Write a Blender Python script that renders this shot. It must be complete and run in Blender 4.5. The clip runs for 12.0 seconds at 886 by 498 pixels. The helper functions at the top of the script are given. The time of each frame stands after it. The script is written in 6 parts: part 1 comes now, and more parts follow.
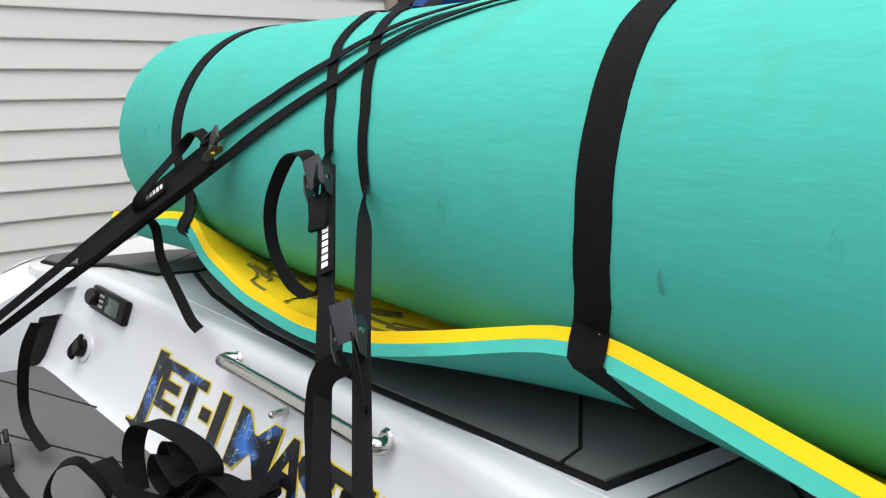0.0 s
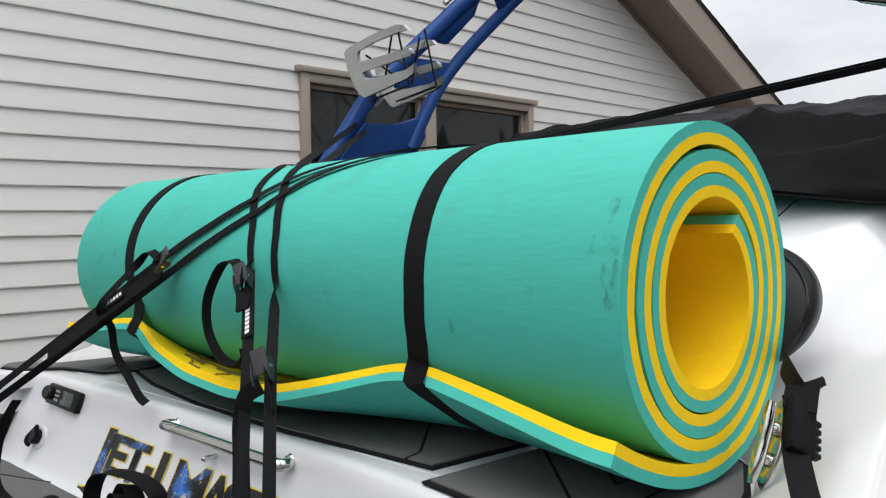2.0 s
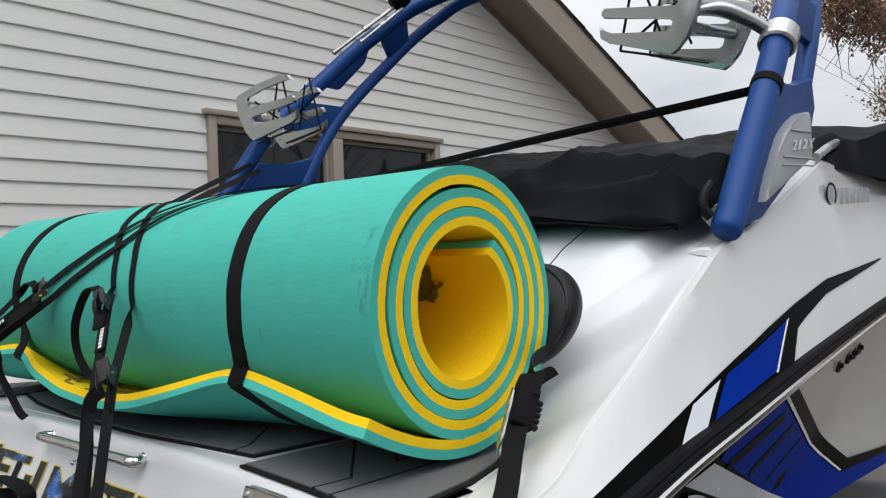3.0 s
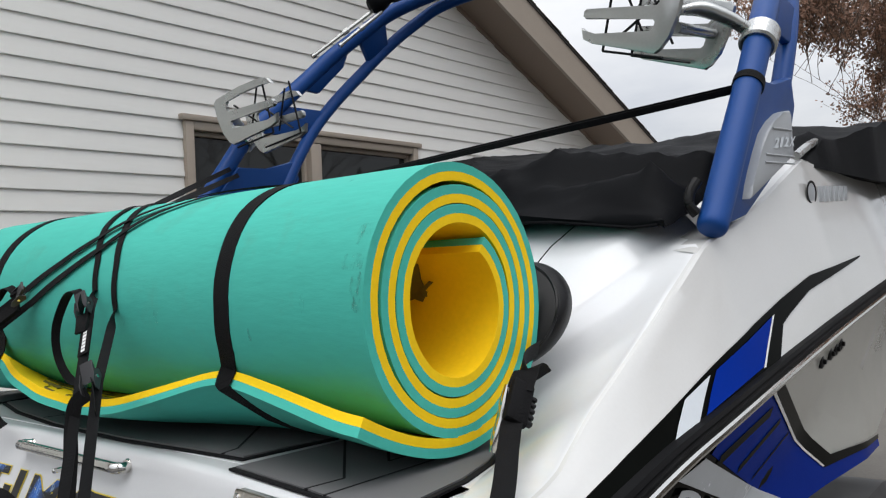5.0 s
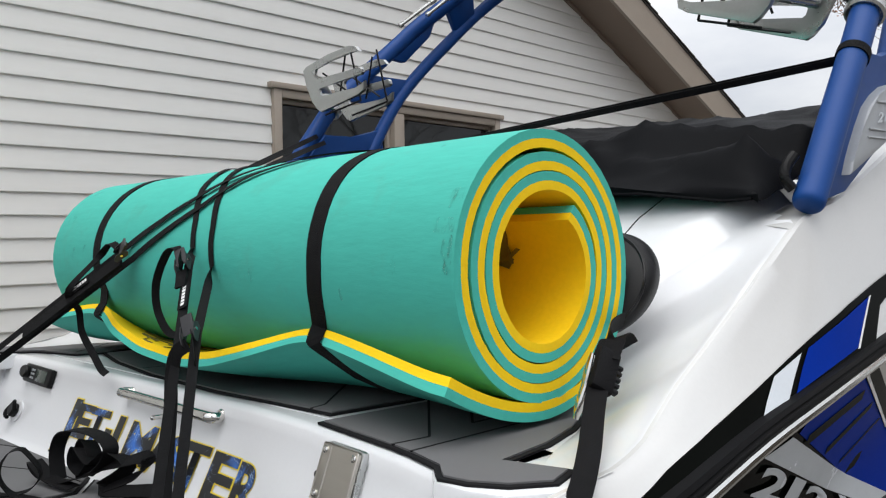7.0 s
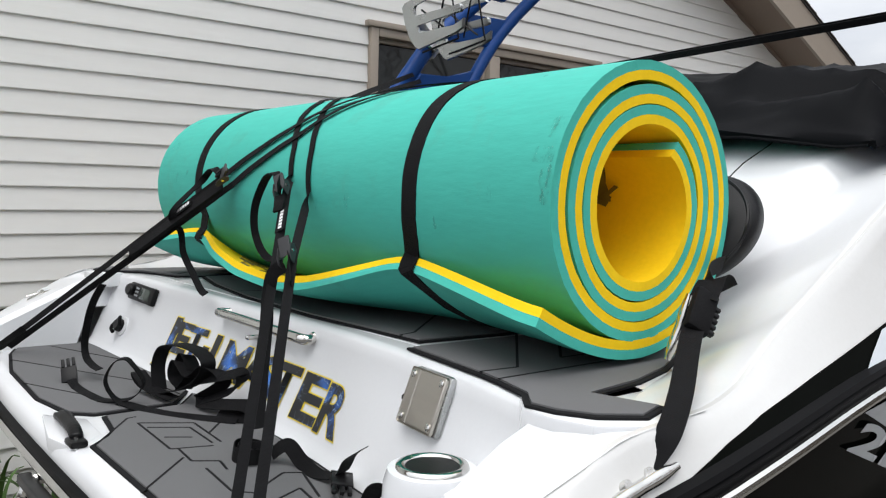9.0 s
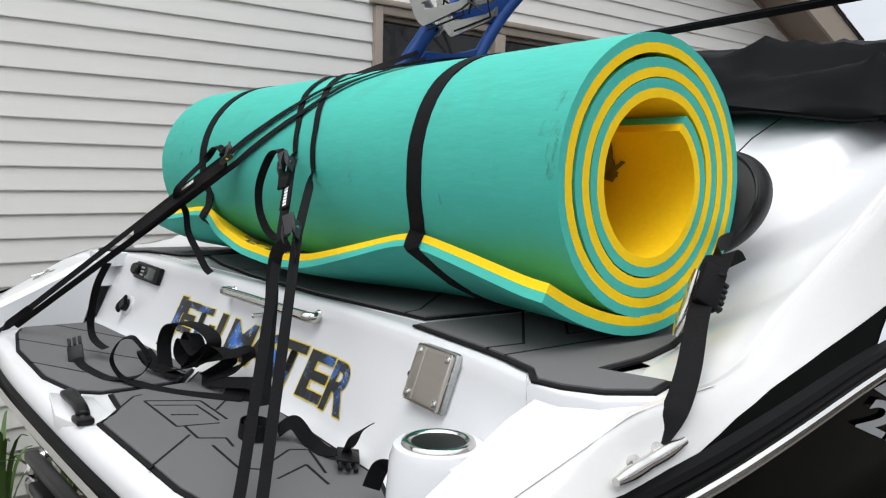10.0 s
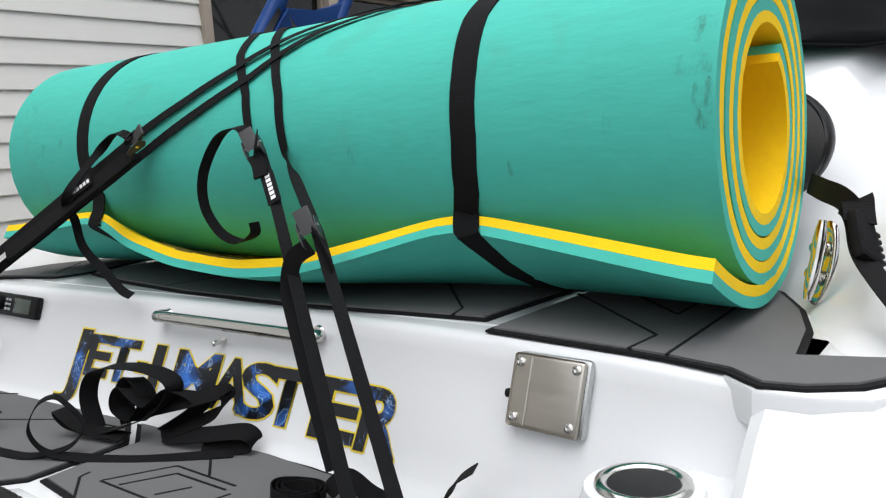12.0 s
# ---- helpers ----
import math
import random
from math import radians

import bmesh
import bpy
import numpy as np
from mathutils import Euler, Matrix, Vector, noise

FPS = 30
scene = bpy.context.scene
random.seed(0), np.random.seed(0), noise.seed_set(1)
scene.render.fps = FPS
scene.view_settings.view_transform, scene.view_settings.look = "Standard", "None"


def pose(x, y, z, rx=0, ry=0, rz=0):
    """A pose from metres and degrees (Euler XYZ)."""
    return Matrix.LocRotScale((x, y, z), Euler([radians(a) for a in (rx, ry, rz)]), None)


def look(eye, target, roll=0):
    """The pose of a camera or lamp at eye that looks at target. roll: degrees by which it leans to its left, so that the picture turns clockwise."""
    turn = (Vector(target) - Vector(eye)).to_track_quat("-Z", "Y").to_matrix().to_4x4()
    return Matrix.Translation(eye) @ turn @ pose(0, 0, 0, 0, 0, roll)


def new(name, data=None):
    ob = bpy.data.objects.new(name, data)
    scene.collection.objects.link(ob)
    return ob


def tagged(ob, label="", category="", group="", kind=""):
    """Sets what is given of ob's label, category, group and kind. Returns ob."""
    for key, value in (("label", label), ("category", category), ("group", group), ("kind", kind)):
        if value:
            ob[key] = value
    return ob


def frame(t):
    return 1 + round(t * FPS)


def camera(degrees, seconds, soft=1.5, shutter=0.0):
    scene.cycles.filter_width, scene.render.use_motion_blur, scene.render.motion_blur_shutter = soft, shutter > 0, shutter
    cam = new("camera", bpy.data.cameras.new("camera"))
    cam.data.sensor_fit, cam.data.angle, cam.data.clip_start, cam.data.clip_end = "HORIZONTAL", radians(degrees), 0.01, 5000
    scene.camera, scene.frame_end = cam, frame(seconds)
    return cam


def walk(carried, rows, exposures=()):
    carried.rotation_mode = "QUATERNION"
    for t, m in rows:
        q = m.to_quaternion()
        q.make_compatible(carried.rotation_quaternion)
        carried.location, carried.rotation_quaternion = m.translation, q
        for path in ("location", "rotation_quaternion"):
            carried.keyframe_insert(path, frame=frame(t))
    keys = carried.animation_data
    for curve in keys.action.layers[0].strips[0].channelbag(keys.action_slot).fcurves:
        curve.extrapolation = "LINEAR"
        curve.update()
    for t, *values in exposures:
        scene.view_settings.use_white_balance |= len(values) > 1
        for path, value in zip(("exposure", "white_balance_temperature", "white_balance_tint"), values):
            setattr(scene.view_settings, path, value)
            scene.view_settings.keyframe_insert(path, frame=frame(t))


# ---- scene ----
cam = camera(56.5, 12.0, soft=1.2)
PATH = [
    (0, (0.998, -0.753, 1.737), (-0.508, 0.502, 1.34), -0.5),
    (0.5, (1.048, -0.773, 1.725), (-0.491, 0.439, 1.319), 0.0),
    (1, (1.106, -0.831, 1.713), (-0.414, 0.411, 1.329), -0.4),
    (1.5, (1.239, -0.945, 1.706), (-0.221, 0.405, 1.493), -1.3),
    (2, (1.448, -1.041, 1.711), (0.043, 0.382, 1.65), -0.9),
    (2.5, (1.702, -1.04, 1.669), (0.327, 0.411, 1.618), -1.0),
    (3, (1.846, -1.074, 1.689), (0.535, 0.436, 1.707), -1.9),
    (3.2, (1.848, -1.091, 1.692), (0.571, 0.447, 1.758), -1.9),
    (4.8, (1.814, -1.093, 1.675), (0.565, 0.469, 1.727), -2.2),
    (5, (1.816, -1.084, 1.671), (0.551, 0.465, 1.705), -2.5),
    (5.5, (1.814, -1.068, 1.659), (0.526, 0.463, 1.675), -2.3),
    (6, (1.802, -1.07, 1.665), (0.496, 0.445, 1.664), -1.8),
    (6.5, (1.805, -1.091, 1.657), (0.457, 0.386, 1.654), -1.2),
    (7, (1.806, -1.112, 1.656), (0.404, 0.314, 1.632), -0.8),
    (8.8, (1.79, -1.123, 1.618), (0.258, 0.157, 1.494), 1.7),
    (9, (1.79, -1.119, 1.618), (0.252, 0.151, 1.473), 1.6),
    (9.5, (1.783, -1.118, 1.614), (0.243, 0.145, 1.435), 1.7),
    (10, (1.782, -1.112, 1.608), (0.239, 0.146, 1.417), 1.4),
    (10.5, (1.778, -1.097, 1.606), (0.232, 0.157, 1.419), 0.6),
    (11, (1.705, -1.092, 1.593), (0.193, 0.203, 1.397), 0.1),
    (11.5, (1.481, -1.177, 1.604), (0.113, 0.266, 1.386), -1.9),
    (11.9, (1.266, -1.207, 1.612), (0.059, 0.365, 1.347), -3.3),
    (12, (1.201, -1.2, 1.613), (0.041, 0.405, 1.334), -3.7),
]
walk(cam, [(t, look(eye, target, roll)) for t, eye, target, roll in PATH], exposures=[(0.0, 0.47), (1.0, 0.42), (2.0, 0.20), (2.8, 0.05), (4.0, 0.05), (5.0, 0.10), (6.5, 0.17), (9.0, 0.31), (12.0, 0.31)])

# ---- world and light: a bright overcast day ----
world = bpy.data.worlds.new("overcast_sky")
scene.world = world
world.use_nodes = True
wn, wl = world.node_tree.nodes, world.node_tree.links
wn.clear()
w_out = wn.new("ShaderNodeOutputWorld")
w_bg = wn.new("ShaderNodeBackground")
w_sky = wn.new("ShaderNodeTexSky")
w_sky.sky_type, w_sky.sun_disc = "NISHITA", False
w_sky.sun_elevation, w_sky.sun_rotation = radians(52), radians(150)
w_co = wn.new("ShaderNodeTexCoord")
w_map = wn.new("ShaderNodeMapping")
w_map.inputs["Scale"].default_value = (1.6, 1.6, 5.0)
w_noise = wn.new("ShaderNodeTexNoise")
w_noise.inputs["Scale"].default_value, w_noise.inputs["Detail"].default_value, w_noise.inputs["Roughness"].default_value = 1.7, 7, 0.55
w_ramp = wn.new("ShaderNodeValToRGB")
w_ramp.color_ramp.elements[0].position, w_ramp.color_ramp.elements[0].color = 0.34, (6.6, 6.9, 7.5, 1)
w_ramp.color_ramp.elements[1].position, w_ramp.color_ramp.elements[1].color = 0.66, (9.3, 9.4, 9.6, 1)
w_mix = wn.new("ShaderNodeMixRGB")
w_mix.inputs["Fac"].default_value = 0.9
wl.new(w_co.outputs["Generated"], w_map.inputs["Vector"])
wl.new(w_map.outputs["Vector"], w_noise.inputs["Vector"])
wl.new(w_noise.outputs["Fac"], w_ramp.inputs["Fac"])
wl.new(w_sky.outputs["Color"], w_mix.inputs["Color1"])
wl.new(w_ramp.outputs["Color"], w_mix.inputs["Color2"])
w_sep, w_rng, w_scl = wn.new("ShaderNodeSeparateXYZ"), wn.new("ShaderNodeMapRange"), wn.new("ShaderNodeVectorMath")
wl.new(w_co.outputs["Generated"], w_sep.inputs["Vector"])
wl.new(w_sep.outputs["Z"], w_rng.inputs["Value"])
w_rng.inputs["From Min"].default_value, w_rng.inputs["From Max"].default_value = 0.0, 1.0
w_rng.inputs["To Min"].default_value, w_rng.inputs["To Max"].default_value = 0.72, 1.92
w_scl.operation = "SCALE"
wl.new(w_mix.outputs["Color"], w_scl.inputs[0])
wl.new(w_rng.outputs["Result"], w_scl.inputs["Scale"])
wl.new(w_scl.outputs["Vector"], w_bg.inputs["Color"])
w_bg.inputs["Strength"].default_value = 0.098
wl.new(w_bg.outputs["Background"], w_out.inputs["Surface"])

sun = new("sun", bpy.data.lights.new("sun", "SUN"))
sun.data.energy, sun.data.angle, sun.data.color = 1.5, radians(60), (1.0, 0.97, 0.93)
sun.matrix_world = look((1.2, -1.0, 8), (0, 0.5, 1))

# ---- materials ----
def shader(name):
    m = bpy.data.materials.new(name)
    m.use_nodes = True
    n, l = m.node_tree.nodes, m.node_tree.links
    return m, n, l, n["Principled BSDF"]


def surface(name, color, rough=0.5, spec=0.5, metal=0.0, coat=0.0, var=0.08, scale=6.0, fine=120.0, bump=0.1, bump_scale=None, stretch=(1, 1, 1), rand=0.0, dirt=0.0, dirt_color=(0.1, 0.08, 0.06), rough_var=0.1, dirt_scale=3.0):
    """A two-scale procedural surface: broad tone change, fine grain, relief and optional grime."""
    m, n, l, p = shader(name)
    co = n.new("ShaderNodeTexCoord")
    mp = n.new("ShaderNodeMapping")
    mp.inputs["Scale"].default_value = stretch
    l.new(co.outputs["Object"], mp.inputs["Vector"])
    big, small = n.new("ShaderNodeTexNoise"), n.new("ShaderNodeTexNoise")
    big.inputs["Scale"].default_value, big.inputs["Detail"].default_value = scale, 5
    small.inputs["Scale"].default_value, small.inputs["Detail"].default_value = fine, 4
    l.new(mp.outputs["Vector"], big.inputs["Vector"])
    l.new(mp.outputs["Vector"], small.inputs["Vector"])
    add = n.new("ShaderNodeMath")
    add.operation = "ADD"
    l.new(big.outputs["Fac"], add.inputs[0])
    l.new(small.outputs["Fac"], add.inputs[1])
    rng = n.new("ShaderNodeMapRange")
    rng.inputs["From Min"].default_value, rng.inputs["From Max"].default_value = 0.6, 1.4
    rng.inputs["To Min"].default_value, rng.inputs["To Max"].default_value = 1 - var, 1 + var
    l.new(add.outputs["Value"], rng.inputs["Value"])
    value = rng.outputs["Result"]
    if rand:
        info, r2, mul0 = n.new("ShaderNodeObjectInfo"), n.new("ShaderNodeMapRange"), n.new("ShaderNodeMath")
        r2.inputs["To Min"].default_value, r2.inputs["To Max"].default_value = 1 - rand, 1 + rand
        mul0.operation = "MULTIPLY"
        l.new(info.outputs["Random"], r2.inputs["Value"])
        l.new(r2.outputs["Result"], mul0.inputs[0])
        l.new(value, mul0.inputs[1])
        value = mul0.outputs["Value"]
    mul = n.new("ShaderNodeVectorMath")
    mul.operation = "SCALE"
    mul.inputs[0].default_value = color
    l.new(value, mul.inputs["Scale"])
    out = mul.outputs["Vector"]
    if dirt:
        dn, dr, dm = n.new("ShaderNodeTexNoise"), n.new("ShaderNodeValToRGB"), n.new("ShaderNodeMixRGB")
        dn.inputs["Scale"].default_value, dn.inputs["Detail"].default_value, dn.inputs["Roughness"].default_value = dirt_scale, 8, 0.7
        l.new(co.outputs["Object"], dn.inputs["Vector"])
        dr.color_ramp.elements[0].position, dr.color_ramp.elements[0].color = 0.56, (0, 0, 0, 1)
        dr.color_ramp.elements[1].position, dr.color_ramp.elements[1].color = 0.78, (dirt, dirt, dirt, 1)
        l.new(dn.outputs["Fac"], dr.inputs["Fac"])
        l.new(dr.outputs["Color"], dm.inputs["Fac"])
        l.new(out, dm.inputs["Color1"])
        dm.inputs["Color2"].default_value = (*dirt_color, 1)
        out = dm.outputs["Color"]
    l.new(out, p.inputs["Base Color"])
    rr = n.new("ShaderNodeMapRange")
    rr.inputs["To Min"].default_value, rr.inputs["To Max"].default_value = max(0.02, rough - rough_var), min(1, rough + rough_var)
    l.new(big.outputs["Fac"], rr.inputs["Value"])
    l.new(rr.outputs["Result"], p.inputs["Roughness"])
    p.inputs["Metallic"].default_value = metal
    p.inputs["Specular IOR Level"].default_value = spec
    p.inputs["Coat Weight"].default_value = coat
    p.inputs["Coat Roughness"].default_value = 0.04
    if bump:
        bp = n.new("ShaderNodeBump")
        bp.inputs["Strength"].default_value, bp.inputs["Distance"].default_value = bump, 0.002
        if bump_scale:
            bn = n.new("ShaderNodeTexNoise")
            bn.inputs["Scale"].default_value, bn.inputs["Detail"].default_value = bump_scale, 3
            l.new(mp.outputs["Vector"], bn.inputs["Vector"])
            l.new(bn.outputs["Fac"], bp.inputs["Height"])
        else:
            l.new(small.outputs["Fac"], bp.inputs["Height"])
        l.new(bp.outputs["Normal"], p.inputs["Normal"])
    return m


def webbing(name, color):
    """Woven strap: fine ribs across, slight fuzz."""
    m, n, l, p = shader(name)
    co, wv, bp = n.new("ShaderNodeTexCoord"), n.new("ShaderNodeTexWave"), n.new("ShaderNodeBump")
    wv.wave_type, wv.bands_direction = "BANDS", "DIAGONAL"
    wv.inputs["Scale"].default_value, wv.inputs["Distortion"].default_value = 260, 1.5
    nz, rg, mul = n.new("ShaderNodeTexNoise"), n.new("ShaderNodeMapRange"), n.new("ShaderNodeVectorMath")
    nz.inputs["Scale"].default_value = 40
    rg.inputs["To Min"].default_value, rg.inputs["To Max"].default_value = 0.6, 1.5
    mul.operation = "SCALE"
    mul.inputs[0].default_value = color
    l.new(co.outputs["Object"], wv.inputs["Vector"])
    l.new(co.outputs["Object"], nz.inputs["Vector"])
    l.new(nz.outputs["Fac"], rg.inputs["Value"])
    l.new(rg.outputs["Result"], mul.inputs["Scale"])
    l.new(mul.outputs["Vector"], p.inputs["Base Color"])
    l.new(wv.outputs["Fac"], bp.inputs["Height"])
    bp.inputs["Strength"].default_value, bp.inputs["Distance"].default_value = 0.5, 0.001
    l.new(bp.outputs["Normal"], p.inputs["Normal"])
    p.inputs["Roughness"].default_value = 0.75
    p.inputs["Specular IOR Level"].default_value = 0.15
    return m


M_FOAM_G = surface("foam_teal", (0.062, 0.47, 0.385), 0.72, spec=0.3, var=0.07, scale=2.5, fine=60, bump=0.30, bump_scale=90, stretch=(0.25, 1, 1), dirt=0.30, dirt_color=(0.10, 0.19, 0.13), dirt_scale=7.0)
M_FOAM_Y = surface("foam_yellow", (0.95, 0.62, 0.006), 0.75, spec=0.25, var=0.05, scale=4, fine=90, bump=0.3, bump_scale=70)
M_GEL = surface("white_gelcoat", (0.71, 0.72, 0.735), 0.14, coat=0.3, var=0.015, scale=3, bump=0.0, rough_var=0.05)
# the same white gelcoat, greyed so the side's shade sits in its colour
M_GEL_SIDE = surface("shaded_white_gelcoat", (0.60, 0.60, 0.59), 0.14, coat=0.3, var=0.02, scale=3, bump=0.0, rough_var=0.05)
M_GEL_GREY = surface("pale_grey_gelcoat", (0.50, 0.50, 0.46), 0.16, coat=0.15, var=0.02, scale=3, bump=0.0, rough_var=0.05)
M_BLACK_GEL = surface("black_gelcoat", (0.003, 0.0035, 0.003), 0.12, spec=0.006, coat=0.0, var=0.1, bump=0.0, rough_var=0.04)
M_BLUE_GEL = surface("blue_graphic", (0.002, 0.024, 0.26), 0.2, spec=0.004, coat=0.0, var=0.05, bump=0.0, rough_var=0.04)
M_SILVER_GFX = surface("silver_graphic", (0.58, 0.62, 0.66), 0.25, coat=0.3, var=0.03, bump=0.0)
M_WHITE_GFX = surface("white_graphic", (0.8, 0.8, 0.8), 0.3, var=0.02, bump=0.0)
M_EVA = surface("grey_traction_foam", (0.125, 0.125, 0.128), 0.86, spec=0.2, var=0.06, scale=5, fine=300, bump=0.25, bump_scale=500, stretch=(1, 1, 1))
M_EVA_LINE = surface("black_foam_groove", (0.010, 0.010, 0.011), 0.85, spec=0.15, var=0.1, bump=0.05)
M_STRAP = webbing("black_webbing", (0.0045, 0.0045, 0.0052))
M_PLASTIC = surface("black_plastic", (0.006, 0.006, 0.0065), 0.38, spec=0.22, var=0.1, bump=0.05)
M_RUBBER = surface("black_rubber_rail", (0.005, 0.005, 0.0055), 0.45, spec=0.05, var=0.1, bump=0.05)
M_STEEL = surface("polished_stainless", (0.66, 0.65, 0.62), 0.14, metal=1.0, var=0.05, bump=0.02, rough_var=0.06)
M_BRUSHED = surface("brushed_stainless", (0.50, 0.47, 0.42), 0.32, metal=1.0, var=0.05, bump=0.08, stretch=(1, 1, 12), fine=200)
M_ALU = surface("cast_aluminium", (0.50, 0.51, 0.50), 0.28, metal=0.9, var=0.06, bump=0.05)
M_TOWER = surface("blue_tower_paint", (0.006, 0.054, 0.23), 0.45, spec=0.25, var=0.05, scale=5, bump=0.05)
M_TOWER_PLATE = surface("silver_plate_paint", (0.36, 0.38, 0.40), 0.45, var=0.04, bump=0.05)
M_COVER = surface("black_canvas", (0.0055, 0.0058, 0.0068), 0.55, spec=0.04, var=0.12, scale=4, fine=400, bump=0.15, bump_scale=700)
M_VINYL = surface("black_vinyl", (0.006, 0.006, 0.0065), 0.45, spec=0.2, var=0.1, bump=0.2, bump_scale=300)
M_SIDING = surface("ivory_vinyl_siding", (0.80, 0.79, 0.755), 0.55, var=0.03, scale=3, fine=25, bump=0.35, bump_scale=28, stretch=(1, 0.12, 1.6), rand=0.025)
M_TRIM = surface("taupe_trim", (0.36, 0.305, 0.25), 0.55, var=0.06, bump=0.1)
M_SOFFIT = surface("brown_soffit", (0.235, 0.175, 0.135), 0.6, var=0.06, bump=0.1)
M_SHINGLE = surface("dark_shingle", (0.055, 0.05, 0.046), 0.9, var=0.3, fine=90, bump=0.6, rand=0.25)
M_GLASS = None
M_ROOM = surface("dark_room", (0.03, 0.03, 0.03), 0.9, var=0.1, bump=0.0)
M_GROUND = surface("pale_gravel_concrete", (0.13, 0.122, 0.11), 0.92, var=0.18, scale=2, fine=60, bump=0.5, dirt=0.35, dirt_color=(0.2, 0.17, 0.14))
M_MULCH = surface("dark_mulch", (0.07, 0.052, 0.036), 0.95, var=0.35, scale=9, fine=70, bump=0.8)
M_LEAF = surface("green_blade", (0.075, 0.15, 0.035), 0.5, var=0.3, scale=8, bump=0.1, rand=0.15)
M_BARK = surface("grey_bark", (0.15, 0.112, 0.09), 0.9, var=0.25, scale=8, bump=0.5)
M_BUD = surface("russet_bud", (0.32, 0.19, 0.13), 0.8, var=0.3, bump=0.0)
def make_scuff():
    """Patchy dark scuffs that let the foam show through."""
    m, n, l, p = shader("dark_scuff")
    co, nz, rp = n.new("ShaderNodeTexCoord"), n.new("ShaderNodeTexNoise"), n.new("ShaderNodeValToRGB")
    mp = n.new("ShaderNodeMapping")
    mp.inputs["Scale"].default_value = (1, 0.45, 0.45)
    nz.inputs["Scale"].default_value, nz.inputs["Detail"].default_value, nz.inputs["Roughness"].default_value = 55, 7, 0.75
    l.new(co.outputs["Object"], mp.inputs["Vector"])
    l.new(mp.outputs["Vector"], nz.inputs["Vector"])
    rp.color_ramp.elements[0].position, rp.color_ramp.elements[0].color = 0.50, (0, 0, 0, 1)
    rp.color_ramp.elements[1].position, rp.color_ramp.elements[1].color = 0.68, (0.42, 0.42, 0.42, 1)
    l.new(nz.outputs["Fac"], rp.inputs["Fac"])
    l.new(rp.outputs["Color"], p.inputs["Alpha"])
    p.inputs["Base Color"].default_value = (0.07, 0.10, 0.07, 1)
    p.inputs["Roughness"].default_value = 0.9
    return m


M_SCUFF = make_scuff()
M_LCD = surface("lcd_screen", (0.05, 0.065, 0.055), 0.12, var=0.05, bump=0.0)
M_TAG = surface("white_print", (0.75, 0.75, 0.75), 0.6, var=0.03, bump=0.0)
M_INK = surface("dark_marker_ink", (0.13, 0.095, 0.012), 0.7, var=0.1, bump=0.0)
M_LETTER_EDGE = surface("yellow_decal_edge", (0.80, 0.62, 0.03), 0.35, var=0.03, bump=0.0)
M_TYRE = surface("tyre_rubber", (0.02, 0.02, 0.02), 0.8, var=0.2, bump=0.3)
M_GALV = surface("painted_trailer_steel", (0.02, 0.02, 0.022), 0.4, var=0.1, bump=0.05)


def make_glass():
    m, n, l, p = shader("dark_window_glass")
    p.inputs["Base Color"].default_value = (0.010, 0.012, 0.012, 1)
    p.inputs["Roughness"].default_value = 0.03
    p.inputs["IOR"].default_value = 1.42
    p.inputs["Alpha"].default_value = 1.0
    return m


M_GLASS = make_glass()


def make_lightning():
    """Decal fill: near-black with electric-blue cloudy veins."""
    m, n, l, p = shader("lightning_decal")
    co, n1, n2 = n.new("ShaderNodeTexCoord"), n.new("ShaderNodeTexNoise"), n.new("ShaderNodeTexNoise")
    n1.inputs["Scale"].default_value, n1.inputs["Detail"].default_value, n1.inputs["Distortion"].default_value = 9, 3, 1.2
    n2.inputs["Scale"].default_value, n2.inputs["Detail"].default_value, n2.inputs["Distortion"].default_value = 16, 2, 2.2
    l.new(co.outputs["Object"], n1.inputs["Vector"])
    l.new(co.outputs["Object"], n2.inputs["Vector"])
    r1, r2, mix = n.new("ShaderNodeValToRGB"), n.new("ShaderNodeValToRGB"), n.new("ShaderNodeMixRGB")
    e = r1.color_ramp.elements
    e[0].position, e[0].color = 0.51, (0.003, 0.004, 0.008, 1)
    e[1].position, e[1].color = 0.69, (0.03, 0.17, 0.62, 1)
    e = r2.color_ramp.elements
    e[0].position, e[0].color = 0.485, (0, 0, 0, 1)
    e[1].position, e[1].color = 0.515, (0, 0, 0, 1)
    mid = r2.color_ramp.elements.new(0.5)
    mid.color = (0.8, 0.8, 0.8, 1)
    l.new(n1.outputs["Fac"], r1.inputs["Fac"])
    l.new(n2.outputs["Fac"], r2.inputs["Fac"])
    mul = n.new("ShaderNodeMath")
    mul.operation = "MULTIPLY"
    l.new(r2.outputs["Color"], mul.inputs[0])
    rg = n.new("ShaderNodeMapRange")
    rg.inputs["From Min"].default_value, rg.inputs["From Max"].default_value = 0.45, 0.6
    l.new(n1.outputs["Fac"], rg.inputs["Value"])
    l.new(rg.outputs["Result"], mul.inputs[1])
    l.new(mul.outputs["Value"], mix.inputs["Fac"])
    l.new(r1.outputs["Color"], mix.inputs["Color1"])
    mix.inputs["Color2"].default_value = (0.55, 0.75, 0.95, 1)
    l.new(mix.outputs["Color"], p.inputs["Base Color"])
    p.inputs["Roughness"].default_value = 0.3
    return m


M_LIGHTNING = make_lightning()


# ---- building helpers ----
def finish(bm, smooth=0.6):
    bmesh.ops.recalc_face_normals(bm, faces=bm.faces[:])
    for f in bm.faces:
        f.smooth = True
    for e in bm.edges:
        if len(e.link_faces) == 2 and e.calc_face_angle(0) > smooth:
            e.smooth = False
    return bm


